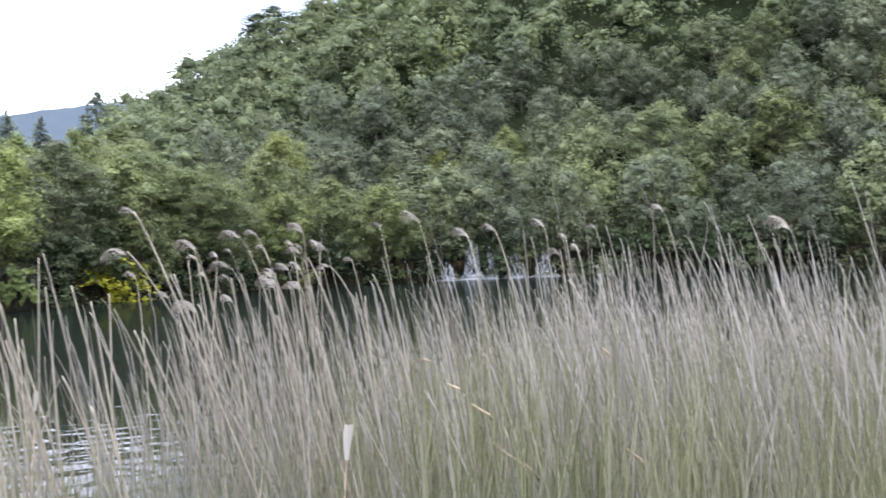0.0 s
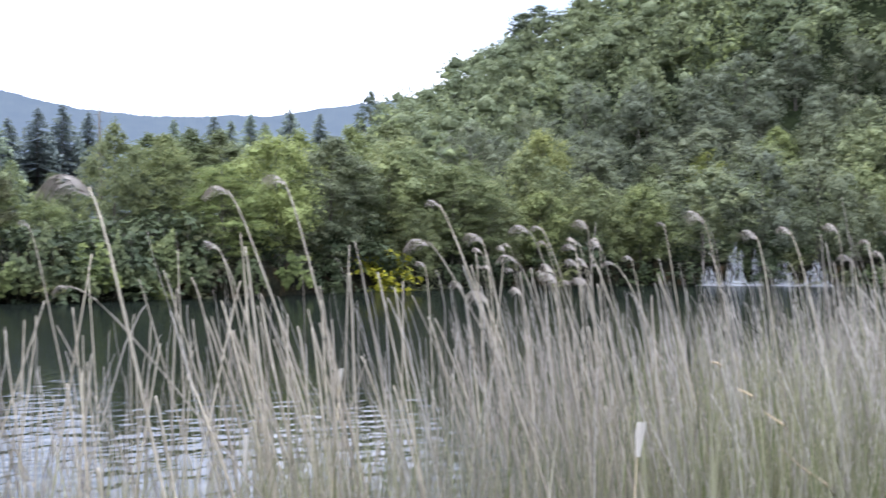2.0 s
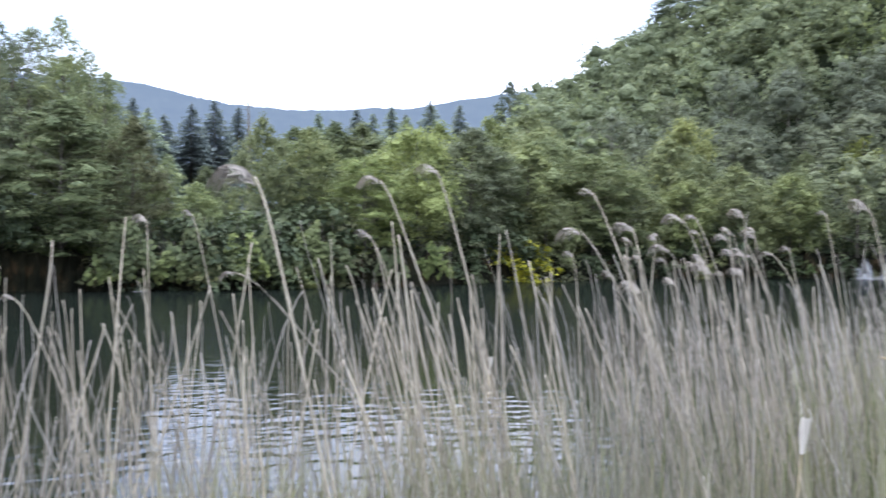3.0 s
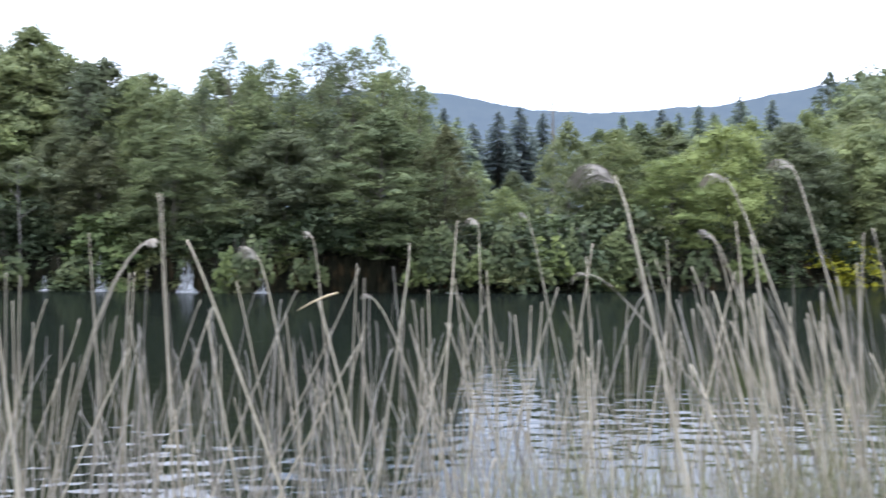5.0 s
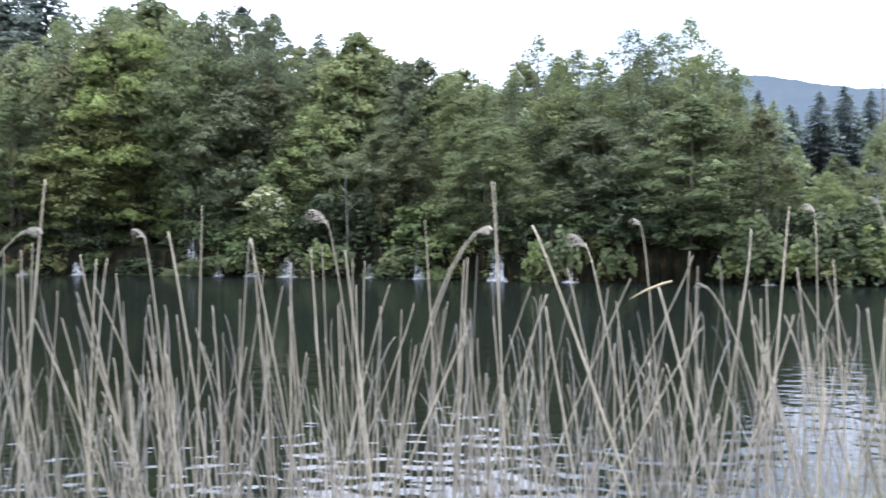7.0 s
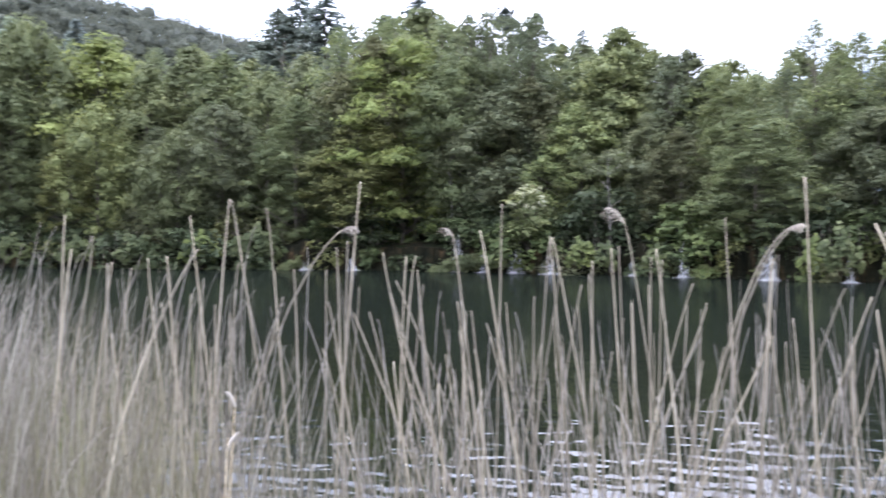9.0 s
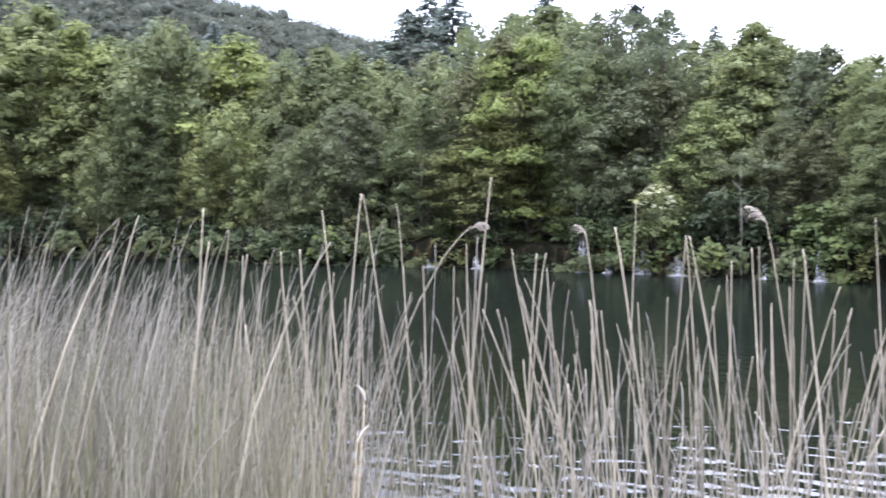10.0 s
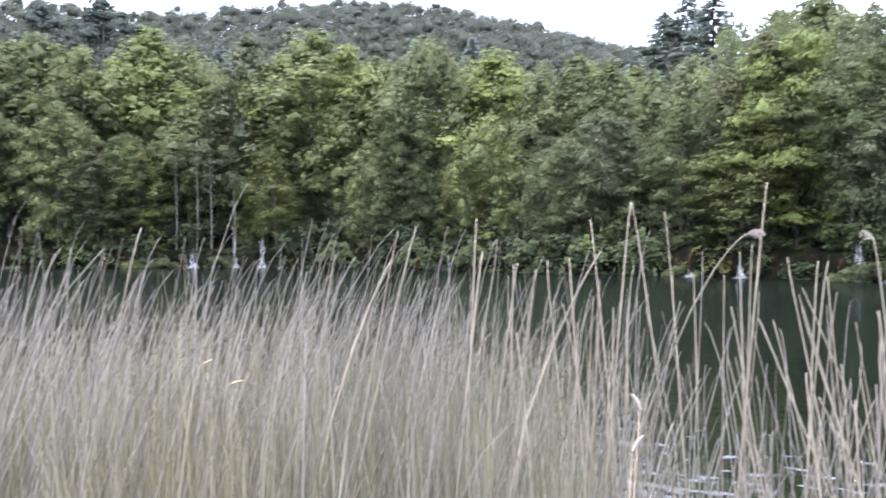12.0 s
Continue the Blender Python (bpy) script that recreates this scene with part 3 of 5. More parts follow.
SPRUCE = [conifer(90 + k, 10.0, 3.0 + 0.3 * k, M_NEEDLE_HAZE) for k in range(3)]
PINE = [leafy_tree(95 + k, 10.0, 2.5, 0.22, 90, 240, 0.15, M_PINE, "dome", 0.5, 0.11, 0.5) for k in range(2)]
MAPLE = [leafy_tree(80 + k, 10.0, 4.2, 0.06, 92, 170, 0.17, M_MAPLE, ("round", "dome")[k], 0.3, 0.17) for k in range(2)]
SHRUB = [shrub(110 + k, 2.6, 1.9, (0.24, 0.18, 0.24)[k], 22, (M_VINE, M_OLIVE_SHADE, M_VINE)[k]) for k in range(3)]
YELLOW = [shrub(120, 2.4, 1.5, 0.17, 34, M_YELLOW, "yellow_shrub")]
PLACED = set()
LABELS = {
    "tree": ("green broadleaf tree with layered boughs on the lake shore", "tree"),
    "alder": ("tall airy grey-green alder with a thin see-through top", "tree"),
    "dome": ("tall narrow broadleaf tree with a rounded light green top", "tree"),
    "hill": ("rounded green broadleaf tree on the wooded hillside", "tree"),
    "bright": ("fresh yellow-green broadleaf tree in the forest", "tree"),
    "pine": ("open-crowned grey-green pine standing over the forest", "conifer"),
    "spruce": ("dark blue-green spruce rising above the broadleaf trees", "conifer"),
    "shrub": ("leafy green shrub hanging over the rock ledge", "shrub"),
    "yellow": ("bright yellow-green shrub at the water's edge", "shrub"),
}
random.seed(4)


def plant(proto, own_height, az, r, height, kind, widen=1.0, sink=0.15):
    """Set a tree of that height at an angle and a distance, rooted in the ground."""
    x, y = polar(az, r)
    s = height / own_height
    m = pose(x, y, ground_z(x, y) - sink, 0, 0, random.uniform(0, 360)) @ Matrix.Diagonal((s * widen, s * widen, s, 1))
    if proto.name in PLACED:
        k = proto.scale
        ob = copy_thing(proto, m @ Matrix.Diagonal((1 / k[0], 1 / k[1], 1 / k[2], 1)))
    else:
        PLACED.add(proto.name)
        proto.matrix_basis = m
        ob = proto
    label, category = LABELS[kind]
    tagged(ob, label, category, {"hill": "trees on the hillside", "spruce": "spruces behind the lake", "pine": "pines behind the lake", "shrub": "shrubs along the far shore"}.get(kind, "trees along the far shore"))
    return ob


def height_to(az, r, el):
    """How tall a tree must be there for its top to stand at that angle over the eye's level."""
    x, y = polar(az, r)
    return (EYE + r * math.tan(radians(el)) - ground_z(x, y)) * 1.05 + 0.5


def skyline(az):
    return float(np.interp(az, (-30, -25, -20, -14, -11.6, -10.2, -9.6, -7, -6, -4.8, -3, -1.3, 1, 2.7, 4.3, 6, 7.5, 9, 10, 12, 13.2, 14.4, 17.6, 19, 20.2, 22.8, 25, 27.5, 29.4, 31.4, 33.4, 36, 39, 44, 50, 56, 65, 75),
                           (7.4, 7.0, 6.7, 6.4, 6.2, 5.4, 3.6, 3.6, 5.2, 6.4, 8, 9.3, 9.2, 9.2, 9, 9.2, 9.2, 8.8, 8.5, 8.6, 8.4, 9.5, 10.6, 10.6, 9.8, 11.4, 11.9, 11.8, 12.0, 11.7, 11.0, 11.0, 10.5, 10.3, 10.2, 10.4, 10.3, 10.5)))


def build_front_woods():
    # angles and heights over eye level of the crowns that can be told apart
    crowns = ((75.5, 10.4), (72.1, 10.6), (69.5, 9.9), (66.6, 11.2), (64.2, 10.2), (61.4, 11.2), (59.4, 9.8), (57.6, 11.4), (55.0, 10.5), (52.8, 9.6), (50.7, 10.8), (48.9, 9.4), (47.1, 10.0), (44.7, 8.9),
              (42.6, 9.8), (40.1, 9.6), (38.1, 8.7), (35.9, 9.6), (33.2, 9.0), (30.1, 10.7), (27.8, 9.0), (26.0, 9.4), (22.4, 9.6), (20.3, 9.2), (14.4, 9.5), (12.2, 8.6))
    for k, (az, el) in enumerate(crowns):
        r = shore(az) + 8.0 + 1.5 * math.sin(k * 2.3)
        proto = DOME[(2, 4, 1, 3, 2, 0)[k % 6]] if az > 34 else DOME[(0, 1, 3)[k % 3]]
        plant(proto, 10.0, az, r, height_to(az, r, el), "dome", random.uniform(0.95, 1.45))
    for row, (back, low, high, step) in enumerate(((4.0, 0.45, 0.78, 3.3), (12.0, 0.88, 1.02, 2.5))):
        az = -28.0 + row * 0.9
        while az < 80:
            r = shore(az) + back + random.uniform(-1.2, 1.8)
            el = skyline(az) * random.uniform(low, high)
            pick = BROAD if row < 1 else DOME + ALDER
            if az > 19 and row < 1:
                pick = BROAD + DOME + ALDER
            proto = random.choice(pick)
            kind = "alder" if proto in ALDER else "dome" if proto in DOME else "tree"
            plant(proto, 10.0, az, r, max(3.0, height_to(az, r, el)), kind, random.uniform(1.0, 1.5) if proto in DOME else random.uniform(0.55, 0.8) if az > 19 else random.uniform(0.65, 0.95))
            az += step * random.uniform(0.75, 1.25)
    # trees at the water: angle, height over eye level, how far behind the shore, which, width
    rows = ((10.7, 6.0, 2.0, MAPLE[0], 0.95), (12.0, 8.2, 6.0, MAPLE[0], 0.6), (-0.9, 6.9, 2.2, MAPLE[1], 1.1), (4.6, 5.8, 4.0, BROAD[5], 1.0), (14.6, 5.2, 3.5, BROAD[3], 0.9), (17.6, 10.9, 8.0, BROAD[4], 0.8), (15.8, 9.4, 8.5, DOME[0], 1.5), (19.0, 9.9, 9.0, DOME[3], 1.4), (17.2, 10.2, 9.5, DOME[1], 1.5),
            (20.5, 6.6, 4.5, BROAD[1], 0.9), (12.2, 8.9, 8.0, BROAD[0], 0.7), (24.5, 7.8, 4.5, BROAD[5], 0.9), (30.4, 10.6, 4.5, MAPLE[0], 0.7), (27.0, 9.6, 5.0, BROAD[2], 0.7), (33.2, 7.0, 2.5, BROAD[3], 1.0), (32.2, 10.5, 5.0, BROAD[3], 0.75))
    more = ((-4.6, 6.2, 3.0, BROAD[3], 0.65), (-8.2, 2.6, 3.0, BROAD[1], 0.9), (-11.7, 6.4, 5.0, BRIGHT[1], 0.6), (-14.2, 5.9, 5.0, BROAD[4], 0.85), (-17.5, 4.4, 2.5, MAPLE[0], 0.95),
            (-20.5, 5.8, 4.0, BRIGHT[0], 1.1), (-23.5, 6.0, 3.5, BROAD[4], 1.0), (-26.8, 5.2, 4.0, BRIGHT[1], 1.1), (-35.6, 6.4, 8.0, LIME[0], 0.75), (-32.6, 3.7, 1.8, BRIGHT[1], 1.1), (-35.4, 3.0, 1.6, BRIGHT[0], 1.1), (-38.4, 3.9, 1.8, BRIGHT[1], 1.15), (-41.2, 3.3, 1.6, BRIGHT[0], 1.1), (-52.5, 3.0, 1.6, HILL[1], 1.0), (-30.5, 4.6, 3.0, BROAD[2], 1.1))
    left = ((36.5, 7.3, 3.5, MAPLE[1], 0.7), (40.5, 6.6, 4.0, BROAD[5], 0.7), (43.0, 5.1, 2.0, BRIGHT[0], 0.9), (47.2, 6.6, 3.2, BRIGHT[1], 0.8), (50.7, 10.6, 6.5, BRIGHT[0], 0.6), (53.6, 4.6, 1.8, BRIGHT[0], 0.8), (48.5, 4.8, 2.0, BROAD[3], 0.8), (51.5, 7.4, 4.0, BROAD[2], 0.6),
            (54.2, 5.0, 2.4, BRIGHT[1], 0.85), (59.4, 4.8, 2.0, BROAD[3], 0.8), (63.0, 7.0, 5.5, BROAD[3], 0.6), (66.8, 5.0, 3.0, BROAD[3], 0.8))
    for az, el, back, proto, widen in rows + more + left + ((71.0, 7.0, 3.5, BROAD[4], 0.7), (75.5, 7.5, 4.0, BROAD[2], 0.7), (69.0, 4.6, 2.0, BROAD[3], 0.9)):
        r = shore(az) + max(1.2, back - 1.2)
        bright = proto in BRIGHT + LIME
        plant(proto, 8.0 if bright or proto in HILL else 10.0, az, r, height_to(az, r, el), "bright" if bright else "tree", widen)
    # tall thin alders that stand over the shore trees
    for az, el, k in ((7.6, 10.6, 0), (6.4, 9.6, 3), (5.4, 9.9, 1), (2.7, 10.8, 2), (1.6, 9.8, 1), (0.8, 10.7, 3), (-1.3, 11.4, 0), (-2.4, 9.6, 2), (4.0, 9.4, 1), (-3.0, 8.6, 3), (13.2, 8.5, 3), (15.2, 9.2, 1), (10.6, 7.9, 1), (9.0, 8.2, 3), (24.0, 11.7, 2), (26.2, 11.9, 0), (28.4, 11.5, 2), (30.4, 11.8, 0), (32.8, 11.4, 2), (34.2, 11.2, 0), (23.0, 11.8, 1), (25.2, 12.1, 3), (27.0, 11.9, 0), (31.4, 11.7, 2)):
        r = shore(az) + 5.5
        plant(ALDER[k], 10.0, az, r, height_to(az, r, el), "alder", 0.9)


def woods(name, label, spots, seed, lobes, per, leaf, mat, lobe=0.36, low=0.26, core=0.5):
    """Trees of a far slope, past counting, as one mass of leaf pads over thin trunks."""
    rng = np.random.default_rng(seed)
    centres, sizes = [], []
    for az, r, h, w in spots:
        x, y = polar(az, r)
        z = ground_z(x, y) - 0.2
        for i in range(lobes):
            u = (i + rng.random()) / lobes
            a = i * 2.4 + rng.normal() * 0.4
            rad = 0.75 * w * math.sqrt(max(0.03, 1 - (1.5 * u - 0.5) ** 2)) * (0.8 + 0.4 * rng.random())
            centres.append((x + math.cos(a) * rad, y + math.sin(a) * rad, z + h * (low + (0.9 - low) * u)))
            sizes.append(w * lobe * (0.75 + 0.5 * rng.random()))
    verts, faces, heart = lobe_cloud(rng, centres, sizes, 0.75, per, leaf, core=core)
    ob = new(name, cloud_mesh(name, verts, faces, mat, heart))
    tagged(ob, label, "woods", kind="stuff")


def build_hill_woods():
    far = []
    for ring in range(32):
        back = 2.0 + ring * 3.8
        az = -80 + random.uniform(0, 2)
        while az < -24:
            r = shore(az) + back + random.uniform(-1.8, 1.8)
            top = hill_top(az)
            if back < (122 if top > 12 else 45) and (az < -27 or ring > 3):
                h = random.uniform(3.8, 8.4)
                if ring < 7 and az > -72 or random.random() < 0.04:
                    proto = random.choice(HILL + BRIGHT * 3 if ring < 4 and az > -48 else HILL * 3 + BRIGHT)
                    plant(proto, 8.0, az, r, h, "bright" if proto in BRIGHT else "hill", random.uniform(0.85, 1.2))
                else:
                    far.append((az, r, h, h * random.uniform(0.4, 0.52)))
            az += math.degrees(4.5 / r) * random.uniform(0.75, 1.3)
    fill = []
    for ring in range(3):
        az = -30.0
        while az < 80:
            r = shore(az) + 15 + ring * 4.5 + random.uniform(-1.5, 1.5)
            h = max(3.0, height_to(az, r, skyline(az) * (random.uniform(0.68, 0.87) if az > 19 else random.uniform(0.8, 0.95))) - 0.6)
            fill.append((az, r, h, min(3.4, h * 0.34)))
            az += math.degrees(3.6 / r) * random.uniform(0.8, 1.3)
    woods("forest", "deep green broadleaf forest behind the shore trees", fill, 8, 8, 32, 0.4, M_WOODS)
    woods("hillside_woods", "dense green broadleaf woods covering a steep hillside", far, 5, 8, 34, 0.4, M_WOODS, 0.42)
    far = []
    for ring in range(12):
        az = 31 + random.uniform(0, 1)
        while az < 82:
            r = 158 + ring * 7.5 + random.uniform(-3, 3) + max(0.0, az - 60) * 0.5
            far.append((az, r, random.uniform(6, 9), random.uniform(3.2, 4.4)))
            az += math.degrees(5.6 / r) * random.uniform(0.8, 1.3)
    woods("distant_woods", "hazy dark green woods on a distant ridge", far, 6, 5, 34, 0.42, M_FAR_HAZE, 0.5, 0.05, 0.54)


def build_lime_trees():
    """A few trees of a paler green that stand out on the slope: angle, how far behind the shore, height."""
    for az, back, height in ((-54.4, 40.0, 6.5), (-63.4, 46.0, 7.0), (-44.8, 14.0, 5.0), (-28.6, 7.0, 5.5)):
        plant(LIME[0], 8.0, az, shore(az) + back, height, "bright", 1.0)


def build_spruces():
    for az, el, r in ((-7.65, 6.9, 118), (-8.9, 7.1, 121), (-10.2, 6.8, 124), (-3.7, 6.9, 110), (-4.5, 7.1, 112), (-5.3, 6.6, 115), (-6.2, 6.3, 120), (-14.7, 6.6, 104), (-16.9, 6.9, 100), (-17.8, 6.7, 104),
                      (-18.9, 7.1, 98), (-19.7, 6.7, 101), (-21.1, 7.4, 96), (-22.8, 7.2, 99), (34.7, 12.6, 82), (36.1, 12.5, 84), (29.4, 12.5, 80), (37.4, 11.6, 84), (20.1, 10.35, 62)):
        plant(SPRUCE[int(abs(az) * 10) % 3], 10.0, az, r, height_to(az, r, el), "spruce", 1.55 if az > 25 else 1.35)
    for az, el, r in ((62.5, 12.2, 100), (61.4, 12.2, 104), (56.6, 11.6, 112), (51.4, 10.6, 100), (48.1, 10.7, 100), (71.0, 12.0, 96)):
        plant(SPRUCE[int(abs(az) * 10) % 3], 10.0, az, r, min(16, height_to(az, r, el)), "spruce", 1.4)
    plant(PINE[1], 10.0, -25.5, 92, height_to(-25.5, 92, 8.8), "pine", 0.75)
    for k, (az, el, r, widen) in enumerate(((-35.4, 13.6, 126, 2.1), (-37.9, 14.2, 130, 2.0), (22.6, 11.9, 64, 0.8), (24.9, 12.3, 66, 0.9), (31.3, 11.9, 68, 0.9), (37.2, 11.9, 74, 1.3), (68.6, 12.7, 92, 1.1), (72.2, 12.2, 94, 1.0))):
        plant(PINE[k % 2], 10.0, az, r, height_to(az, r, el), "pine", widen)


def build_shore_shrubs():
    az = -78.0
    while az < 80:
        r = shore(az) + random.uniform(-0.4, 0.7)
        proto = random.choice(SHRUB)
        if min(abs(az - fall) for fall in (64.0, 61.7, 60.2, 59.2)) < 0.75:
            pass
        elif -2 < az < 29 and random.random() < 0.42 or (27 < az < 37 or -22 < az < -5) and random.random() < 0.4:
            pass
        elif -2 < az < 28 and random.random() < 0.45:
            plant(proto, 2.6, az, r + 0.8, random.uniform(1.2, 2.4), "shrub", random.uniform(0.8, 1.1), 0.1)
        else:
            plant(proto, 2.6, az, r, random.uniform(1.3, 3.0), "shrub", random.uniform(0.8, 1.2), 0.7 + 0.5 * random.random())
        az += random.uniform(0.6, 1.9 if az < 24 else 1.2)
    az = -77.0
    while az < 80:
        plant(random.choice(SHRUB), 2.6, az, shore(az) + random.uniform(1.2, 2.6), random.uniform(1.6, 3.2), "shrub", random.uniform(0.9, 1.25), 0.4)
        az += random.uniform(1.8, 3.2)
    plant(YELLOW[0], 2.4, -26.2, shore(-26.2) - 0.2, 2.9, "yellow", 1.25, 0.1)


def build_creeper():
    """Curtains of broad-leaved creeper that hang over the ledge to the water."""
    curtains = [(-15.6 + 1.25 * k, 0.95 + 0.3 * math.sin(k * 1.7), 2.5 + 0.8 * math.sin(k * 2.3)) for k in range(11)] + [(6.4, 0.9, 2.4), (7.8, 0.6, 2.0), (20.2, 0.8, 1.9), (16.0, 0.7, 1.5), (18.9, 0.6, 1.7), (25.0, 0.5, 1.4), (3.2, 0.8, 1.8), (45.2, 1.4, 2.2), (48.3, 1.2, 2.0), (51.5, 1.2, 2.2), (56.0, 1.3, 2.0), (38.6, 1.6, 2.6), (-19.0, 0.8, 2.0), (-21.5, 0.9, 2.2), (41.8, 1.2, 2.2)]
    for k, (az, w, h) in enumerate(curtains):
        rng = np.random.default_rng(300 + k)
        n = int(330 * w * h)
        u, v = rng.uniform(-1, 1, n), rng.random(n)
        ragged = 0.12 + 0.3 * np.abs(np.sin(u * 5 + k)) * (1 - v)
        crest = 1 - 0.55 * u * u - 0.18 * np.abs(np.sin(u * 4.1 + 2 * k))
        keep = (v < crest) & (v > ragged * 0.8) & (np.sin(u * 6 + 2 * k) * np.sin(v * 9 + k) > -0.5)
        u, v = u[keep], v[keep]
        n = len(u)
        z = 0.05 + h * v
        tier = np.floor(z / 0.3 + 0.6 * np.sin(u * 3 + k)) * 0.3
        out = -0.25 - 0.35 * np.sin(np.pi * np.clip(v, 0, 1)) - 0.5 * ((tier + 0.3 - z) / 0.3) * 0.35 + 0.9 * np.clip(v - 0.75, 0, 1) + rng.normal(size=n) * 0.05
        p = np.stack([u * w, out, z], 1)
        nz = np.stack([u * 0.4, -np.ones(n) * 0.75, 0.75 * np.ones(n)], 1) + rng.normal(size=(n, 3)) * 0.28
        nz /= np.linalg.norm(nz, axis=1, keepdims=True)
        t = np.array([0, -0.5, -1.0]) + rng.normal(size=(n, 3)) * 0.35
        t -= nz * (t * nz).sum(1, keepdims=True)
        t /= np.linalg.norm(t, axis=1, keepdims=True)
        b = np.cross(nz, t)
        s = 0.2 * (0.7 + 0.6 * rng.random((n, 1)))
        leaf4 = np.stack([p - t * s * 0.45, p + b * s * 0.5 - nz * s * 0.08, p + t * s * 0.6 - nz * s * 0.1, p - b * s * 0.5 - nz * s * 0.08], 1)
        creeper = new("creeper")
        x, y = polar(az, shore(az) - 0.3)
        creeper.matrix_basis = pose(x, y, 0, 0, 0, az)
        part_mesh("leaves", cloud_mesh("leaves", leaf4.reshape(-1, 3), np.arange(n * 4).reshape(n, 4), M_CREEPER), creeper)
        tv, tf = [], []
        for j in range(5):
            q = (j - 2) * 0.4 * w
            tube(tv, tf, [(q, 0.5, h * 0.95), (q + 0.05, -0.2, h * 0.6), (q - 0.04, -0.3, 0.15)], [0.014, 0.01, 0.006], 4)
        part_mesh("stem", mesh_from("stem", tv, tf, M_BARK, True), creeper)
        tagged(creeper, "broad-leaved green creeper hanging over the wet ledge", "creeper", "creepers over the ledge")


def build_pale_trunks():
    """Thin pale stems of birch and alder that show against the dark wood."""
    for az, top, back in ((18.55, 2.9, 0.15), (27.6, 3.2, 1.5), (64.9, 4.0, 0.8), (63.8, 4.2, 0.9), (63.0, 4.0, 1.0), (61.7, 2.8, 0.8), (33.9, 4.6, 2.6), (40.8, 4.8, 2.5)):
        r = shore(az) + back
        h = height_to(az, r, top)
        x, y = polar(az, r)
        sapling = new("sapling")
        sapling.location = (x, y, ground_z(x, y) - 0.2)
        tv, tf = [], []
        lean = random.uniform(-0.04, 0.04)
        tube(tv, tf, [(lean * h * u, 0.06 * math.sin(u * 5), h * 1.1 * u) for u in (0, 0.2, 0.4, 0.6, 0.8, 1.0)], [0.055, 0.048, 0.042, 0.036, 0.028, 0.016], 6)
        for u in (0.55, 0.7, 0.82, 0.93):
            a = random.uniform(0, 6.28)
            tube(tv, tf, [(lean * h * u, 0, h * 1.1 * u), (lean * h * u + math.cos(a) * 0.7, math.sin(a) * 0.7, h * 1.1 * u + 0.5)], [0.025, 0.008], 4)
        part_mesh("trunk", mesh_from("trunk", tv, tf, M_PALE_BARK, True), sapling)
        rng = np.random.default_rng(int(az * 10))
        cs = [(lean * h + rng.normal() * 0.9, rng.normal() * 0.9, h * (0.9 + 0.2 * rng.random())) for _ in range(14)]
        lv, lf = leaf_cloud(rng, cs, [0.45] * 14, 0.3, 10, 0.13, 0.3)
        part_mesh("crown", cloud_mesh("crown", lv, lf, M_LEAF), sapling)
        tagged(sapling, "slender pale-barked sapling with a small leafy top", "tree", "pale saplings on the shore")


def build_flowering_shrub():
    """An elder in flower: leaves under flat creamy heads."""
    bush = shrub(140, 2.9, 1.25, 0.18, 26, M_LEAF, "flowering_shrub")
    az = 23.2
    r = shore(az) + 0.4
    x, y = polar(az, r)
    bush.matrix_basis = pose(x, y, ground_z(x, y) + 0.45, 0, 0, 40) @ Matrix.Diagonal((1.2, 1.2, 1.1, 1))
    rng = np.random.default_rng(141)
    cs = []
    for _ in range(44):
        a, u = rng.random() * 6.283, rng.random()
        cs.append((math.cos(a) * 1.1 * math.sqrt(u), math.sin(a) * 1.1 * math.sqrt(u), 2.9 - 1.0 * u + 0.1 * rng.normal()))
    lv, lf = leaf_cloud(rng, cs, [0.11] * 44, 0.25, 5, 0.07, 0.15)
    part_mesh("blossom", cloud_mesh("blossom", lv, lf, M_BLOSSOM), bush, "flat creamy white flower heads")
    tagged(bush, "elder shrub with flat cream flower heads above the ledge", "shrub")


def build_mounds():
    """Low cushions of sedge and moss at the water's edge."""
    for k, (az, w) in enumerate(((25.6, 1.9), (27.2, 1.2), (36.4, 0.9), (44.2, 1.0), (-13.5, 0.9), (13.0, 0.8), (39.0, 0.8), (62.4, 1.0), (65.6, 0.9), (67.3, 0.7))):
        rng = np.random.default_rng(150 + k)
        mound = new("sedge_mound")
        x, y = polar(az, shore(az) - 0.7)
        mound.matrix_basis = pose(x, y, 0.0, 0, 0, az)
        cs = [(rng.uniform(-w, w), rng.uniform(-0.2, 0.5), 0.1 + 0.75 * (0.3 + 0.7 * rng.random()) * (w / 1.5)) for _ in range(int(18 * w))]
        cs = [(a, b, c * max(0.25, 1 - (a / w) ** 2)) for a, b, c in cs]
        lv, lf = leaf_cloud(rng, cs, [0.3] * len(cs), 0.6, 12, 0.13, 0.5)
        part_mesh("leaves", cloud_mesh("leaves", lv, lf, M_BRIGHT), mound)
        tagged(mound, "low fresh green sedge cushion at the water's edge", "sedge", "sedge cushions")


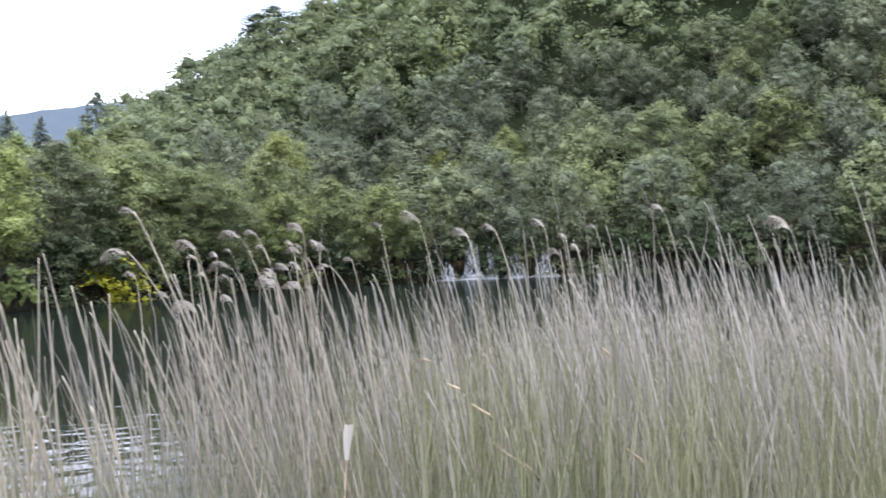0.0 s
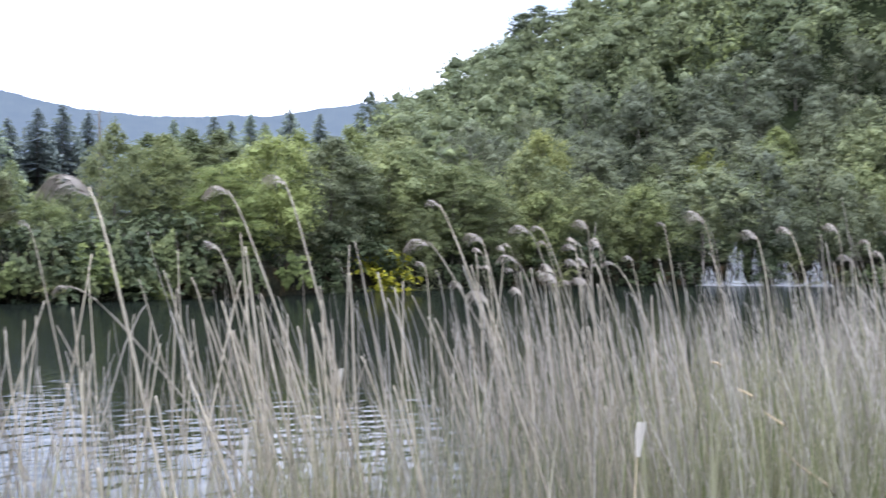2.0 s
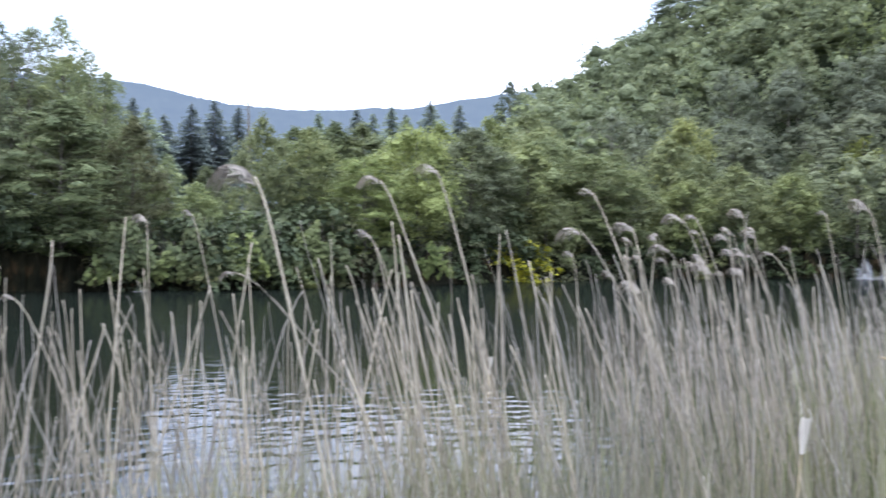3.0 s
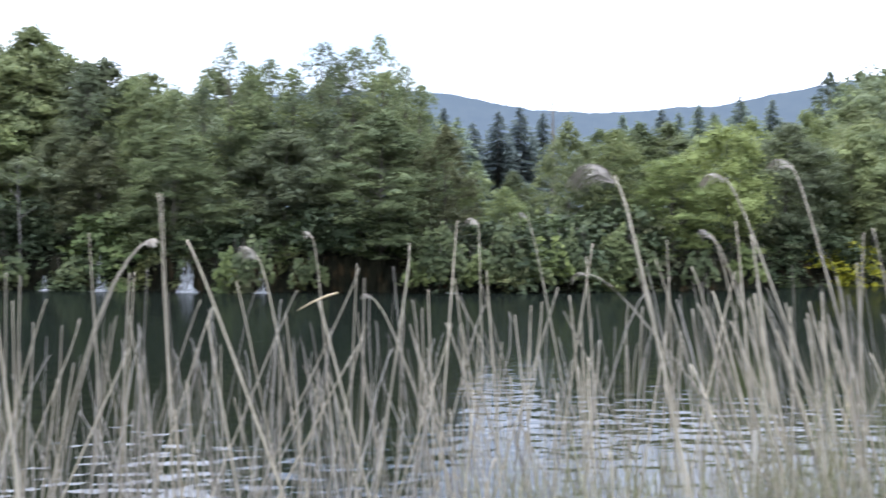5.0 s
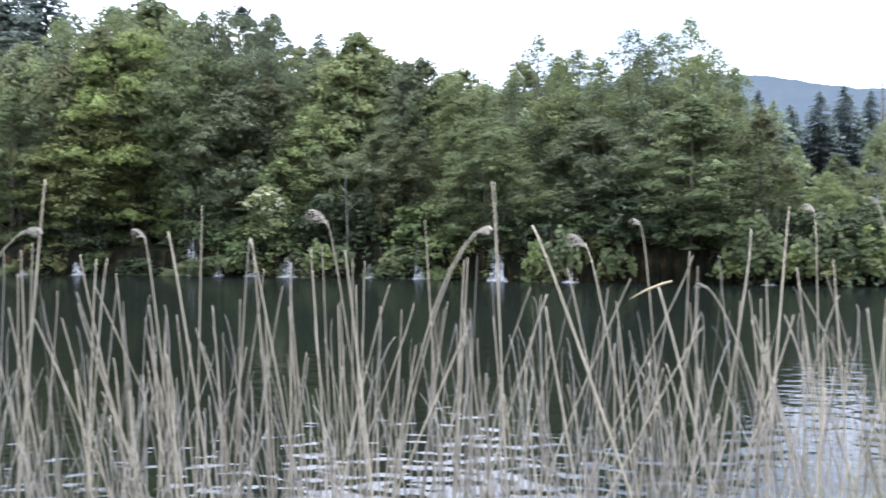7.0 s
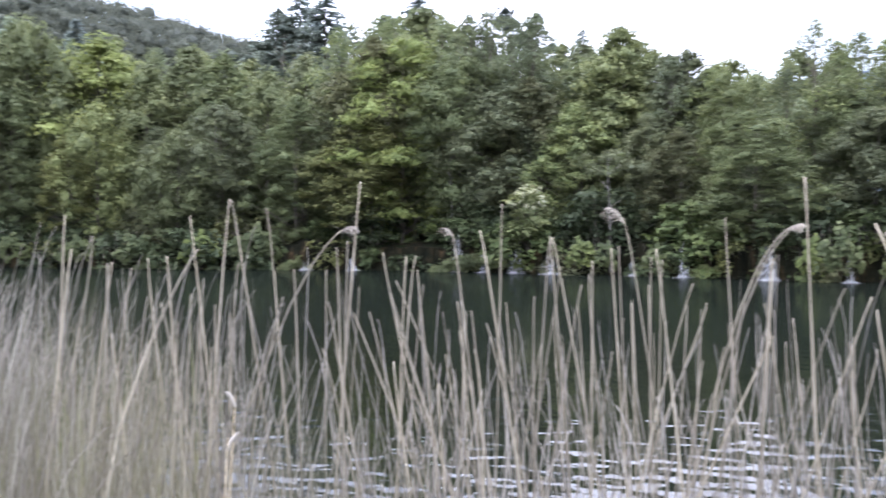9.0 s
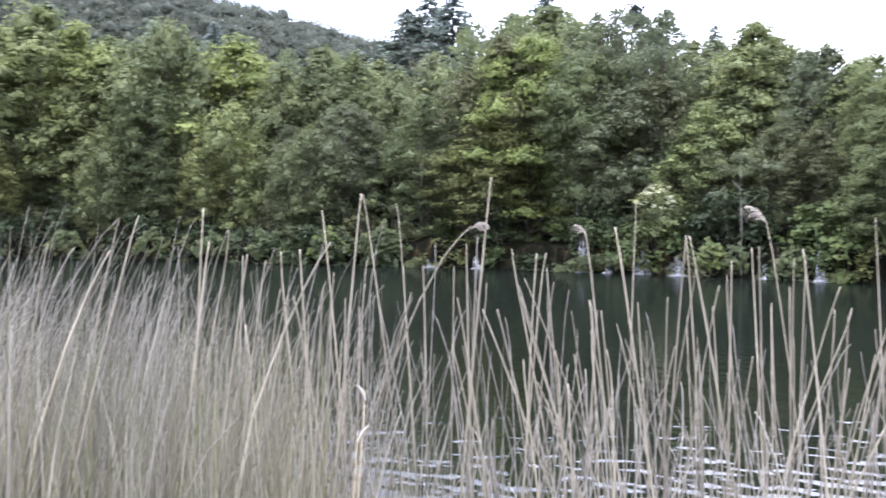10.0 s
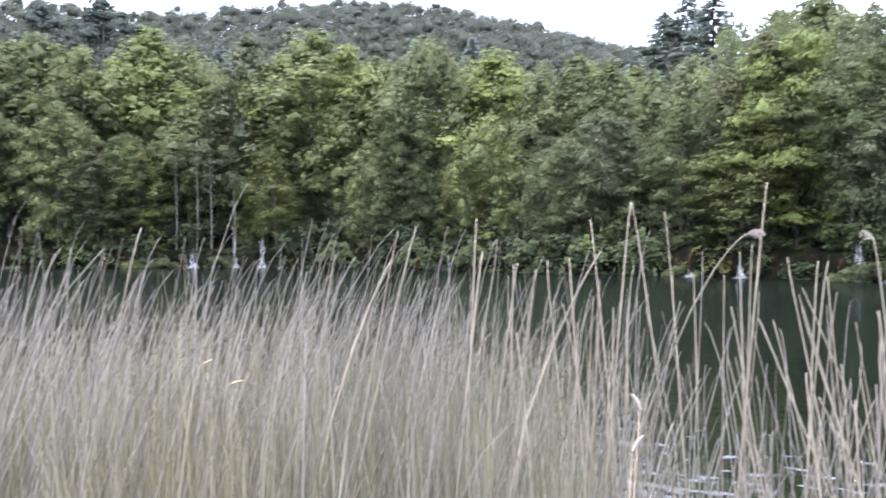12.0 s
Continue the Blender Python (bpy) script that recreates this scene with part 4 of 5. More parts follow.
def build_snag():
    """A dead spruce top with broken twigs, over the valley trees."""
    az, r = -10.75, 104
    x, y = polar(az, r)
    h = height_to(az, r, 7.55)
    snag = new("dead_tree")
    snag.location = (x, y, ground_z(x, y) - 0.2)
    tv, tf = [], []
    tube(tv, tf, [(0, 0, 0), (0.1, 0, h * 0.6), (0, 0, h)], [0.25, 0.16, 0.04], 6)
    for k in range(16):
        u = 0.55 + 0.42 * k / 16
        a = k * 2.4
        tube(tv, tf, [(0.05, 0, h * u), (math.cos(a) * 0.8, math.sin(a) * 0.8, h * u - 0.1)], [0.04, 0.012], 4)
    part_mesh("trunk", mesh_from("trunk", tv, tf, M_BARK, True), snag)
    tagged(snag, "bare dead tree top standing over the forest", "tree")


build_creeper()
build_pale_trunks()
build_flowering_shrub()
build_mounds()
build_snag()
build_front_woods()
build_hill_woods()
build_lime_trees()
build_spruces()
build_shore_shrubs()


# ---------------------------------------------------------------- cascades
def cascade(az, width, top, strands):
    """White water that drops from the ledge to the lake: strands, and foam where they meet the water."""
    fall = new("waterfall")
    r = shore(az) - 0.55
    x, y = polar(az, r)
    fall.matrix_basis = pose(x, y, 0, 0, 0, az)
    for i in range(strands):
        u = (i + 0.5 + random.uniform(-0.35, 0.35)) / strands - 0.5
        w = (0.05 + 0.07 * random.random()) * (1.4 if strands > 4 else 1.0)
        h = top * random.uniform(0.6, 1.1) * (1.0 - 0.2 * abs(u))
        verts, faces = [], []
        for k in range(15):
            s = k / 14
            # each stream thins and thickens on its way, and splashes out at the foot
            wide = w * (0.55 + 0.6 * s + 0.55 * noise.noise((i * 1.7, s * 4, az)) + 1.6 * max(0.0, s - 0.86) / 0.14)
            out = 0.3 - 0.55 * s ** 1.3 - 0.2 * max(0.0, s - 0.86) / 0.14
            mid = u * width * (0.8 + 0.25 * s) + 0.16 * noise.noise((i * 3.1, s * 3.0, az)) * s
            for j in range(5):
                q = j / 4 - 0.5
                ragged = 0.05 * noise.noise((q * 6 + i * 2.3, s * 11, az))
                verts.append((mid + q * 2 * wide + ragged, out + 0.4 * q * q + ragged, h * (1 - s) ** 0.92 + (0.2 * noise.noise((q * 5, i, az)) if k == 0 else 0)))
        for k in range(14):
            for j in range(4):
                a = k * 5 + j
                faces.append((a, a + 5, a + 6, a + 1))
        part_mesh("strand", mesh_from("strand", verts, faces, M_FALL, True), fall)
    # the heap of foam at the foot
    verts, faces = [], []
    reach = 0.1 + 0.36 * width
    for k in range(4):
        for j in range(14):
            a = 2 * math.pi * j / 14
            rr = reach * (1, 0.8, 0.5, 0.15)[k] * (1 + 0.35 * noise.noise((j * 0.9, k, az)))
            verts.append((math.cos(a) * rr, -0.3 + math.sin(a) * rr * 0.5, (0.0, 0.06, 0.1, 0.12)[k] * min(1.0, 0.5 + width) * (1 + 0.5 * noise.noise((j * 1.3, az, k)))))
    for k in range(3):
        for j in range(14):
            faces.append((k * 14 + j, k * 14 + (j + 1) % 14, k * 14 + 14 + (j + 1) % 14, k * 14 + 14 + j))
    faces.append(tuple(42 + j for j in range(14)))
    part_mesh("splash", mesh_from("splash", verts, faces, M_FALL, True), fall)
    verts, faces = [], []
    for k in range(24):
        a = 2 * math.pi * k / 24
        w = (0.25 + width * 0.5) * (1 + 0.3 * noise.noise((k, az, 0)))
        verts.append((math.cos(a) * w, -0.6 + math.sin(a) * 0.22, 0.012))
    verts.append((0, -0.6, 0.04))
    faces = [(k, (k + 1) % 24, 24) for k in range(24)]
    part_mesh("foam", mesh_from("foam", verts, faces, M_FALL, True), fall)
    tagged(fall, "small white cascade spilling over the mossy ledge", "waterfall", "cascades along the far shore")


for az, width, top, strands in ((-46.4, 0.9, 2.7, 7), (-47.5, 0.5, 2.4, 5), (-44.9, 1.1, 1.2, 5), (-48.9, 1.0, 1.7, 5), (-50.6, 1.4, 1.6, 6), (27.2, 0.5, 1.9, 4), (25.9, 0.2, 1.6, 1), (23.9, 0.6, 1.8, 4), (22.0, 0.7, 1.0, 4),
                                (17.3, 0.3, 0.7, 2), (14.5, 0.5, 1.5, 3), (9.9, 0.5, 1.4, 4), (5.8, 0.3, 0.9, 2), (-5.1, 0.3, 0.7, 1), (33.3, 0.4, 0.55, 2), (36.0, 0.5, 0.6, 2), (64.0, 0.6, 1.7, 3), (61.7, 0.35, 2.5, 1), (60.2, 0.4, 2.5, 2), (59.2, 0.25, 2.1, 1)):
    cascade(az, width, top, strands)


def foam_line():
    """Froth that drifts along the foot of the widest falls."""
    verts, faces = [], []
    for k in range(60):
        az = -52.0 + 7.7 * k / 59
        wide = 0.22 + 0.16 * noise.noise((k * 0.35, 2, 0))
        for side in (-1, 1):
            x, y = polar(az, shore(az) - 0.95 + side * wide + 0.15 * noise.noise((k * 0.2, 5, 0)))
            verts.append((x, y, 0.02 + 0.02 * (side > 0)))
        if k:
            faces.append((2 * k - 2, 2 * k, 2 * k + 1, 2 * k - 1))
    ob = new("froth", mesh_from("froth", verts, faces, M_FALL))
    tagged(ob, "thin white line of froth below the falls", "foam")


foam_line()


# ---------------------------------------------------------------- reeds
def reed_line(tip_az, distance, tip_height, lean, bow, n=9, foot=-0.25, soft=0.06):
    """A stem's line from its foot up to its tip. lean: degrees to the right as seen from the bank; bow: how much more its top bends."""
    tx, ty = polar(tip_az, distance)
    c, s = math.cos(radians(tip_az)), math.sin(radians(tip_az))
    pts, side, z = [(tx, ty, tip_height)], 0.0, tip_height
    steps = (0.025, 0.035, 0.06, 0.12, 0.2, 0.35, 0.5, 0.8, 1.2)
    done = 0.0
    for d in steps[:n]:
        a = radians((lean + bow * math.exp(-(done + d / 2) / soft)) * (1 - (0.75 * min(1.0, done / 0.55) if tip_az > 38 and abs(lean) > 14 else 0.25 * min(1.0, done / 1.5))))
        side -= math.sin(a) * d
        z -= math.cos(a) * d
        done += d
        pts.append((tx + side * c, ty + side * s, z))
        if z < foot:
            break
    return pts[::-1]


def plume_mesh(tip, az, lean, bow, size, seed):
    """A worn seed plume: the top of the stem arches over to one side, and fine hairs hang from all along the arch."""
    rng = random.Random(seed)
    sign = 1 if bow > 0 else -1
    c, s = math.cos(radians(az)), math.sin(radians(az))
    verts, faces = [], []
    length, hairs = (0.035, 0.06, 0.1)[size - 1] * rng.uniform(0.85, 1.2), (45, 80, 150)[size - 1]
    curl = rng.uniform(75, 125)
    arch, p = [], Vector((0, 0, -0.2 * length))
    for k in range(9):
        arch.append(p)
        r = radians(lean + sign * curl * k / 8)
        p = p + Vector((math.sin(r), 0, math.cos(r))) * length / 8
    tube(verts, faces, arch, [0.0016 * (1 - 0.09 * k) for k in range(9)], 4)
    for _ in range(hairs):
        v = rng.random() ** 0.8
        i = min(7, int(v * 8))
        p = arch[i].lerp(arch[i + 1], v * 8 - i)
        a = lean + sign * (curl * v + rng.uniform(-10, 35))
        hl = length * rng.uniform(0.35, 0.95) * (1.1 - 0.45 * v)
        side = rng.uniform(-0.3, 0.3)
        w = 0.0004 + 0.0005 * rng.random()
        b = len(verts)
        for k in range(4):
            ww = w * (0.8, 1.4, 1.2, 0.4)[k]
            verts.append(p + Vector((ww * 0.7, ww, ww * 0.7)))
            verts.append(p - Vector((ww * 0.7, ww, ww * 0.7)))
            r = radians(a + (sign * 165 - a) * min(1.0, 0.25 + 0.32 * k))
            p = p + Vector((math.sin(r), side, math.cos(r))) * hl / 3
            if k:
                faces.append((b + 2 * k - 2, b + 2 * k - 1, b + 2 * k + 1, b + 2 * k))
    return mesh_from("plume", [(tip[0] + v.x * c - v.y * s, tip[1] + v.x * s + v.y * c, tip[2] + v.z) for v in verts], faces, M_PLUME)


REED_COUNT = [0]


def reed(tip_az, distance, tip_height, lean, bow, thick, plume):
    """One dry reed: stem with node rings, and a plume where it has kept one."""
    REED_COUNT[0] += 1
    line = reed_line(tip_az, distance, tip_height, lean, bow, soft=0.13 if plume < 0 else 0.05)
    fx, fy, fz = line[0]
    thing = new("reed")
    thing.location = (fx, fy, fz)
    local = [(x - fx, y - fy, z - fz) for x, y, z in line]
    verts, faces = [], []
    n = len(local)
    radii = [0.55 * thick * (1.0 - 0.45 * (k / (n - 1)) ** 2) for k in range(n)]
    tube(verts, faces, local, radii, 6)
    for k in range(1, n - 2, 2):
        p, q = Vector(local[k]), Vector(local[k + 1])
        d = (q - p).normalized() * 0.004
        tube(verts, faces, [p - d, p, p + d], [radii[k] * 1.01, radii[k] * 1.15, radii[k] * 1.01], 6)
    part_mesh("stem", mesh_from("stem", verts, faces, M_REED, True), thing)
    if plume:
        part_mesh("plume", plume_mesh(local[-1], tip_az, lean, bow if plume > 0 else abs(bow), max(1, plume), REED_COUNT[0]), thing, "worn brown seed plume")
    label = "dry beige reed stem with a drooping brown plume" if plume else "bare dry beige reed stem standing in the water"
    return tagged(thing, label, "reed", "reeds along the near bank")


def reed_stand(label, spots, mat):
    """A whole stand of reeds, too many to count."""
    verts, faces = [], []
    for az, r, top, lean, bow, thick in spots:
        line = reed_line(az, r, top, lean, bow, 9)
        line = line[:-4:2] + line[-4::2] + [line[-1]]
        n = len(line)
        tube(verts, faces, line, [thick * (1 - 0.55 * (k / (n - 1)) ** 2) for k in range(n)], 3)
    ob = new("reed_bed", mesh_from("reed_bed", verts, faces, mat, True))
    return tagged(ob, label, "reeds", kind="stuff")


def stand_spots(rng, count, az0, az1, r0, r1, el, el_spread, lean, lean_spread):
    """Stems whose tips stand about level with the eye: el is the usual height of the tips over it, in metres at 3 m."""
    out = []
    for _ in range(count):
        az = rng.uniform(az0, az1) + rng.gauss(0, 1.5)
        r = math.sqrt(rng.uniform(r0 * r0, r1 * r1))
        top = EYE + rng.gauss(el, el_spread) * (0.6 + 0.4 * r / 3)
        out.append((az, r, top, rng.gauss(lean, lean_spread), rng.gauss(lean * 0.8, 14), rng.uniform(0.0014, 0.003)))
    return out


# plumed
for spec in (
    (-14.9, 1.85, 2.42, -12.8, -14, 0.0056, 3),
    (-20.75, 2.86, 2.475, -20.6, -18, 0.0062, 2),
    (-24.3, 2.57, 2.485, -15.3, -12, 0.0057, 2),
    (-33.54, 2.40, 2.42, -21.4, -10, 0.0050, 1),
    (-32.64, 2.59, 2.33, -29.0, -18, 0.0045, 2),
    (-6.74, 4.33, 2.37, -1.5, -6, 0.0050, 2),
    (-9.61, 3.44, 2.38, -11.6, -14, 0.0045, 1),
    (-13.21, 2.14, 2.23, -39.4, -40, 0.0040, 1),
    (-19.91, 2.96, 2.32, -17.5, -30, 0.0045, 1),
    (-20.04, 3.06, 2.31, -11.7, -22, 0.0045, 1),
):
    reed(*spec)
# plumed_far
for spec in (
    (-37.87, 3.01, 2.37, -17.5, -22, 0.0045, 2),
    (-38.42, 3.21, 2.38, -19.3, -14, 0.0045, 1),
    (-40.92, 3.32, 2.39, -3.3, -8, 0.0045, 2),
    (-45.02, 3.53, 2.40, -9.3, -4, 0.0040, 1),
    (-47.06, 3.63, 2.42, -12.2, -10, 0.0040, 2),
    (-49.99, 3.44, 2.36, -8.4, -16, 0.0045, 2),
    (-42.47, 3.22, 2.27, -24.2, -30, 0.0040, 1),
    (-36.22, 3.30, 2.31, 5.5, -4, 0.0045, 1),
    (-36.95, 3.21, 2.28, -17.6, -26, 0.0045, 2),
    (-31.40, 3.59, 2.25, -3.0, -14, 0.0040, 1),
):
    reed(*spec)
# blunt_right
for spec in (
    (-17.56, 3.36, 2.30, -2.6, 0, 0.0040, 0),
    (-16.96, 3.15, 2.24, -17.9, 0, 0.0040, 0),
    (-15.95, 2.85, 2.22, -15.4, -4, 0.0040, 0),
    (-28.39, 2.58, 2.33, -11.3, -4, 0.0050, 0),
    (-27.94, 2.68, 2.32, 1.5, 0, 0.0050, 0),
    (-30.71, 2.59, 2.21, -7.7, -4, 0.0045, 0),
    (-31.45, 2.79, 2.18, -24.1, -4, 0.0040, 0),
    (-5.58, 2.93, 2.14, -26.9, -4, 0.0040, 0),
    (-7.37, 2.93, 2.21, -4.1, 0, 0.0045, 0),
    (-11.85, 2.64, 2.11, -25.8, -4, 0.0045, 0),
    (-26.66, 2.39, 2.22, -5.8, -10, 0.0055, 0),
):
    reed(*spec)
# hooked
for spec in (
    (11.95, 2.55, 2.29, 13.0, 35, 0.0050, -1),
    (11.25, 2.65, 2.42, -2.8, -3, 0.0045, 0),
    (9.52, 1.70, 2.30, -19.9, -6, 0.0050, 0),
    (12.79, 2.75, 2.21, 2.9, 0, 0.0040, 0),
    (12.53, 2.85, 2.21, 3.3, 0, 0.0040, 0),
    (5.83, 3.06, 2.25, -11.2, -16, 0.0045, 2),
    (2.74, 3.16, 2.31, -5.1, -12, 0.0045, 1),
    (-0.70, 2.76, 2.14, -20.8, -30, 0.0040, 1),
    (6.96, 2.65, 2.19, -11.6, -3, 0.0040, 0),
    (0.13, 2.86, 2.23, 2.5, 0, 0.0040, 0),
):
    reed(*spec)
# middle
for spec in (
    (-3.98, 2.96, 2.15, -2.0, 0, 0.0045, 0),
    (-3.03, 2.56, 2.07, -17.5, 0, 0.0045, 0),
    (-6.97, 3.06, 2.17, -16.6, -3, 0.0040, 0),
    (-5.54, 4.76, 2.39, 4.3, 3, 0.0090, 0),
    (35.45, 2.75, 2.42, 5.2, 2, 0.0060, 0),
    (36.09, 2.85, 2.26, 1.9, 0, 0.0045, 0),
    (32.39, 2.75, 2.22, 4.7, 8, 0.0045, 0),
    (34.00, 2.65, 2.14, -16.9, 0, 0.0040, 0),
    (30.55, 2.54, 2.28, -6.4, -6, 0.0045, 1),
    (29.41, 2.24, 2.29, -8.6, -4, 0.0052, 0),
):
    reed(*spec)
# left_middle
for spec in (
    (27.40, 2.84, 2.36, 1.5, 0, 0.0040, 0),
    (24.72, 2.84, 2.27, -4.3, -3, 0.0045, 0),
    (20.52, 2.94, 2.32, -8.8, -10, 0.0040, 2),
    (20.78, 2.94, 2.24, -2.2, 0, 0.0045, 0),
    (19.81, 2.14, 2.25, -6.2, -2, 0.0050, 0),
    (18.39, 2.94, 2.20, 1.4, 0, 0.0040, 0),
    (14.92, 3.03, 2.32, -3.3, 0, 0.0050, 0),
    (12.06, 2.63, 2.29, 14.2, 34, 0.0050, -1),
    (11.05, 2.73, 2.42, -2.1, -1, 0.0040, 0),
    (12.76, 2.73, 2.21, 2.5, 2, 0.0045, 0),
):
    reed(*spec)
# thick_middle
for spec in (
    (2.25, 2.02, 2.18, -14.5, -2, 0.0055, 0),
    (-0.30, 2.82, 2.19, 0.8, 0, 0.0050, 0),
    (-3.02, 2.22, 2.11, -13.7, -3, 0.0050, 0),
    (17.05, 2.64, 2.15, 14.5, 6, 0.0040, 0),
    (8.94, 2.83, 2.13, 17.9, 6, 0.0040, 0),
    (4.21, 2.72, 2.10, -6.7, 0, 0.0045, 0),
    (-2.60, 2.92, 2.09, 2.7, 0, 0.0040, 0),
    (23.05, 2.74, 2.14, 9.2, 4, 0.0040, 0),
    (36.55, 2.71, 2.29, 21.7, 30, 0.0045, -1),
    (36.64, 2.91, 2.24, -1.5, 0, 0.0045, 0),
):
    reed(*spec)
# left
for spec in (
    (42.73, 2.63, 2.37, 5.0, 3, 0.0050, 0),
    (42.56, 2.73, 2.37, -8.0, -5, 0.0045, 0),
    (44.64, 2.43, 2.25, 29.1, 6, 0.0050, 0),
    (46.07, 2.63, 2.23, -3.8, 0, 0.0050, 0),
    (44.67, 2.83, 2.33, -5.8, -2, 0.0040, 0),
    (51.13, 2.64, 2.33, 2.4, 2, 0.0050, 0),
    (48.98, 2.74, 2.21, 1.7, 0, 0.0050, 0),
    (50.93, 2.54, 2.25, 6.2, 4, 0.0045, 0),
    (54.42, 2.65, 2.31, 13.7, 5, 0.0045, 0),
    (55.90, 2.55, 2.23, 25.4, 5, 0.0050, 0),
):
    reed(*spec)
# left_edge
for spec in (
    (47.88, 2.64, 2.20, 6.9, 3, 0.0045, 0),
    (32.96, 2.70, 2.22, 2.4, 4, 0.0045, 0),
    (31.89, 2.80, 2.14, 5.7, 4, 0.0040, 0),
    (24.88, 2.68, 2.27, 3.8, 3, 0.0045, 0),
    (24.87, 2.58, 2.27, -10.5, -3, 0.0045, 0),
    (22.65, 2.57, 2.21, 0.3, 0, 0.0050, 0),
    (21.49, 2.67, 2.24, -3.7, 0, 0.0045, 0),
    (19.08, 2.86, 2.21, 0.4, 0, 0.0045, 0),
    (58.71, 2.76, 2.24, 7.9, 8, 0.0045, 0),
    (68.91, 2.67, 2.31, 11.7, 8, 0.0045, 0),
    (72.42, 2.57, 2.26, 3.2, 4, 0.0050, 0),
    (55.31, 2.74, 2.30, 10.7, 5, 0.0040, 0),
):
    reed(*spec)


rng = random.Random(7)
# seed plumes scattered through the thick stand
for _ in range(42):
    az, r = rng.choice((rng.uniform(-76, -51), rng.uniform(-43, -34))), rng.uniform(2.7, 5.0)
    reed(az, r, EYE + rng.uniform(-0.1, 0.08) + (0.05 if az < -52 else -0.03), rng.gauss(-10, 4), rng.uniform(-18, -4), rng.uniform(0.003, 0.0042), rng.choice((1, 1, 1, 2)))
# stems that fan out of common roots in the shallows
for _ in range(22):
    root_az, root_r = rng.uniform(-18, 30), rng.uniform(2.3, 3.6)
    for _ in range(rng.randrange(3, 9)):
        lean, top, r = rng.gauss(-1, 11), EYE + rng.gauss(-0.27, 0.1), root_r + rng.gauss(0, 0.12)
        az = root_az - math.degrees(math.sin(radians(lean * 0.85)) * (top + 0.2) / r) + rng.gauss(0, 0.7)
        reed(az, r, top, lean, rng.gauss(0, 6), rng.uniform(0.0035, 0.0055), 0)
for _ in range(70):
    az, r = rng.uniform(-46, -17), rng.uniform(2.3, 3.5)
    reed(az, r, EYE + rng.gauss(-0.2, 0.11), rng.gauss(-11, 6), rng.gauss(-4, 6), rng.uniform(0.005, 0.0068), 0)
for _ in range(26):
    az, r = rng.uniform(34, 50), rng.uniform(2.3, 4.0)
    reed(az, r, EYE + rng.gauss(-0.2, 0.1), rng.gauss(3, 7), rng.gauss(0, 6), rng.uniform(0.0035, 0.005), 0)

reed_stand("dense stand of dry beige reeds leaning over", stand_spots(rng, 2800, -80, -53, 2.9, 6.5, -0.34, 0.17, -9, 8)
           + stand_spots(rng, 680, -55, -45, 2.8, 6.5, -0.37, 0.15, -9, 6) + stand_spots(rng, 400, -47, -34, 2.5, 6.0, -0.36, 0.13, -9, 7)
           + stand_spots(rng, 150, -36, -18, 2.4, 4.8, -0.31, 0.13, -9, 7), M_STAND)
reed_stand("dense stand of dry beige reeds bent by wind", stand_spots(rng, 2700, 50, 84, 2.5, 6.0, -0.43, 0.17, 17, 9)
           + stand_spots(rng, 230, 38, 52, 2.4, 5.0, -0.42, 0.16, 11, 11), M_STAND)
reed_stand("short broken reed stumps low in the water", stand_spots(rng, 330, -17, 37, 2.2, 3.4, -0.56, 0.12, -1, 12), M_STAND)
reed_stand("thin stand of dry broken reeds in the water", stand_spots(rng, 190, -20, 38, 2.3, 4.6, -0.38, 0.1, -1, 8), M_STAND)


def grass(label, spots, mat):
    """Fresh sedge and withered blades at the foot of the reeds."""
    verts, faces = [], []
    rng = random.Random(21)
    for az, r, top in spots:
        x, y = polar(az, r)
        a, w = rng.uniform(0, 6.283), rng.uniform(0.002, 0.005)
        lean = rng.uniform(0.05, 0.4)
        z0 = top - rng.uniform(0.6, 1.0)
        ux, uy = math.cos(a), math.sin(a)
        b = len(verts)
        for k in range(4):
            u = k / 3
            o = lean * u * u * 0.6
            px, py, pz, ww = x + ux * o, y + uy * o, z0 + (top - z0) * u - 0.06 * lean * u ** 4, w * (1 - 0.9 * u)
            verts.extend([(px - uy * ww, py + ux * ww, pz), (px + uy * ww, py - ux * ww, pz)])
            if k:
                faces.append((b + 2 * k - 2, b + 2 * k - 1, b + 2 * k + 1, b + 2 * k))
    ob = new("sedge", mesh_from("sedge", verts, faces, mat))
    tagged(ob, label, "grass", kind="stuff")


def grass_spots(rng, count, az0, az1, r0, r1, drop, spread):
    """Feet and tips of blades; the patch thins out and sinks past its ends."""
    out = []
    for _ in range(count):
        az = rng.uniform(az0, az1) + rng.gauss(0, 3.5)
        past = max(0.0, az0 + 3 - az, az - az1 + 3)
        out.append((az, rng.uniform(r0, r1) * rng.gauss(1.0, 0.05), EYE - abs(rng.gauss(drop, spread)) - 0.02 * past))
    return out


grass("green sedge and withered blades at the foot of the reeds", grass_spots(rng, 7200, -80, -44, 2.4, 4.8, 0.51, 0.17) + grass_spots(rng, 1900, -46, -20, 2.1, 3.4, 0.62, 0.14)
      + grass_spots(rng, 900, -22, -7, 1.9, 2.6, 0.56, 0.08) + grass_spots(rng, 1500, 46, 84, 2.3, 4.4, 0.58, 0.16), M_GRASS)
grass("matted straw-coloured blades among the reeds", grass_spots(rng, 1600, -80, -44, 2.4, 4.8, 0.5, 0.18) + grass_spots(rng, 1900, -46, -20, 2.1, 3.4, 0.6, 0.14)
      + grass_spots(rng, 5600, 46, 84, 2.3, 4.4, 0.48, 0.17) + grass_spots(rng, 900, 34, 50, 2.0, 2.9, 0.66, 0.1), M_STRAW)


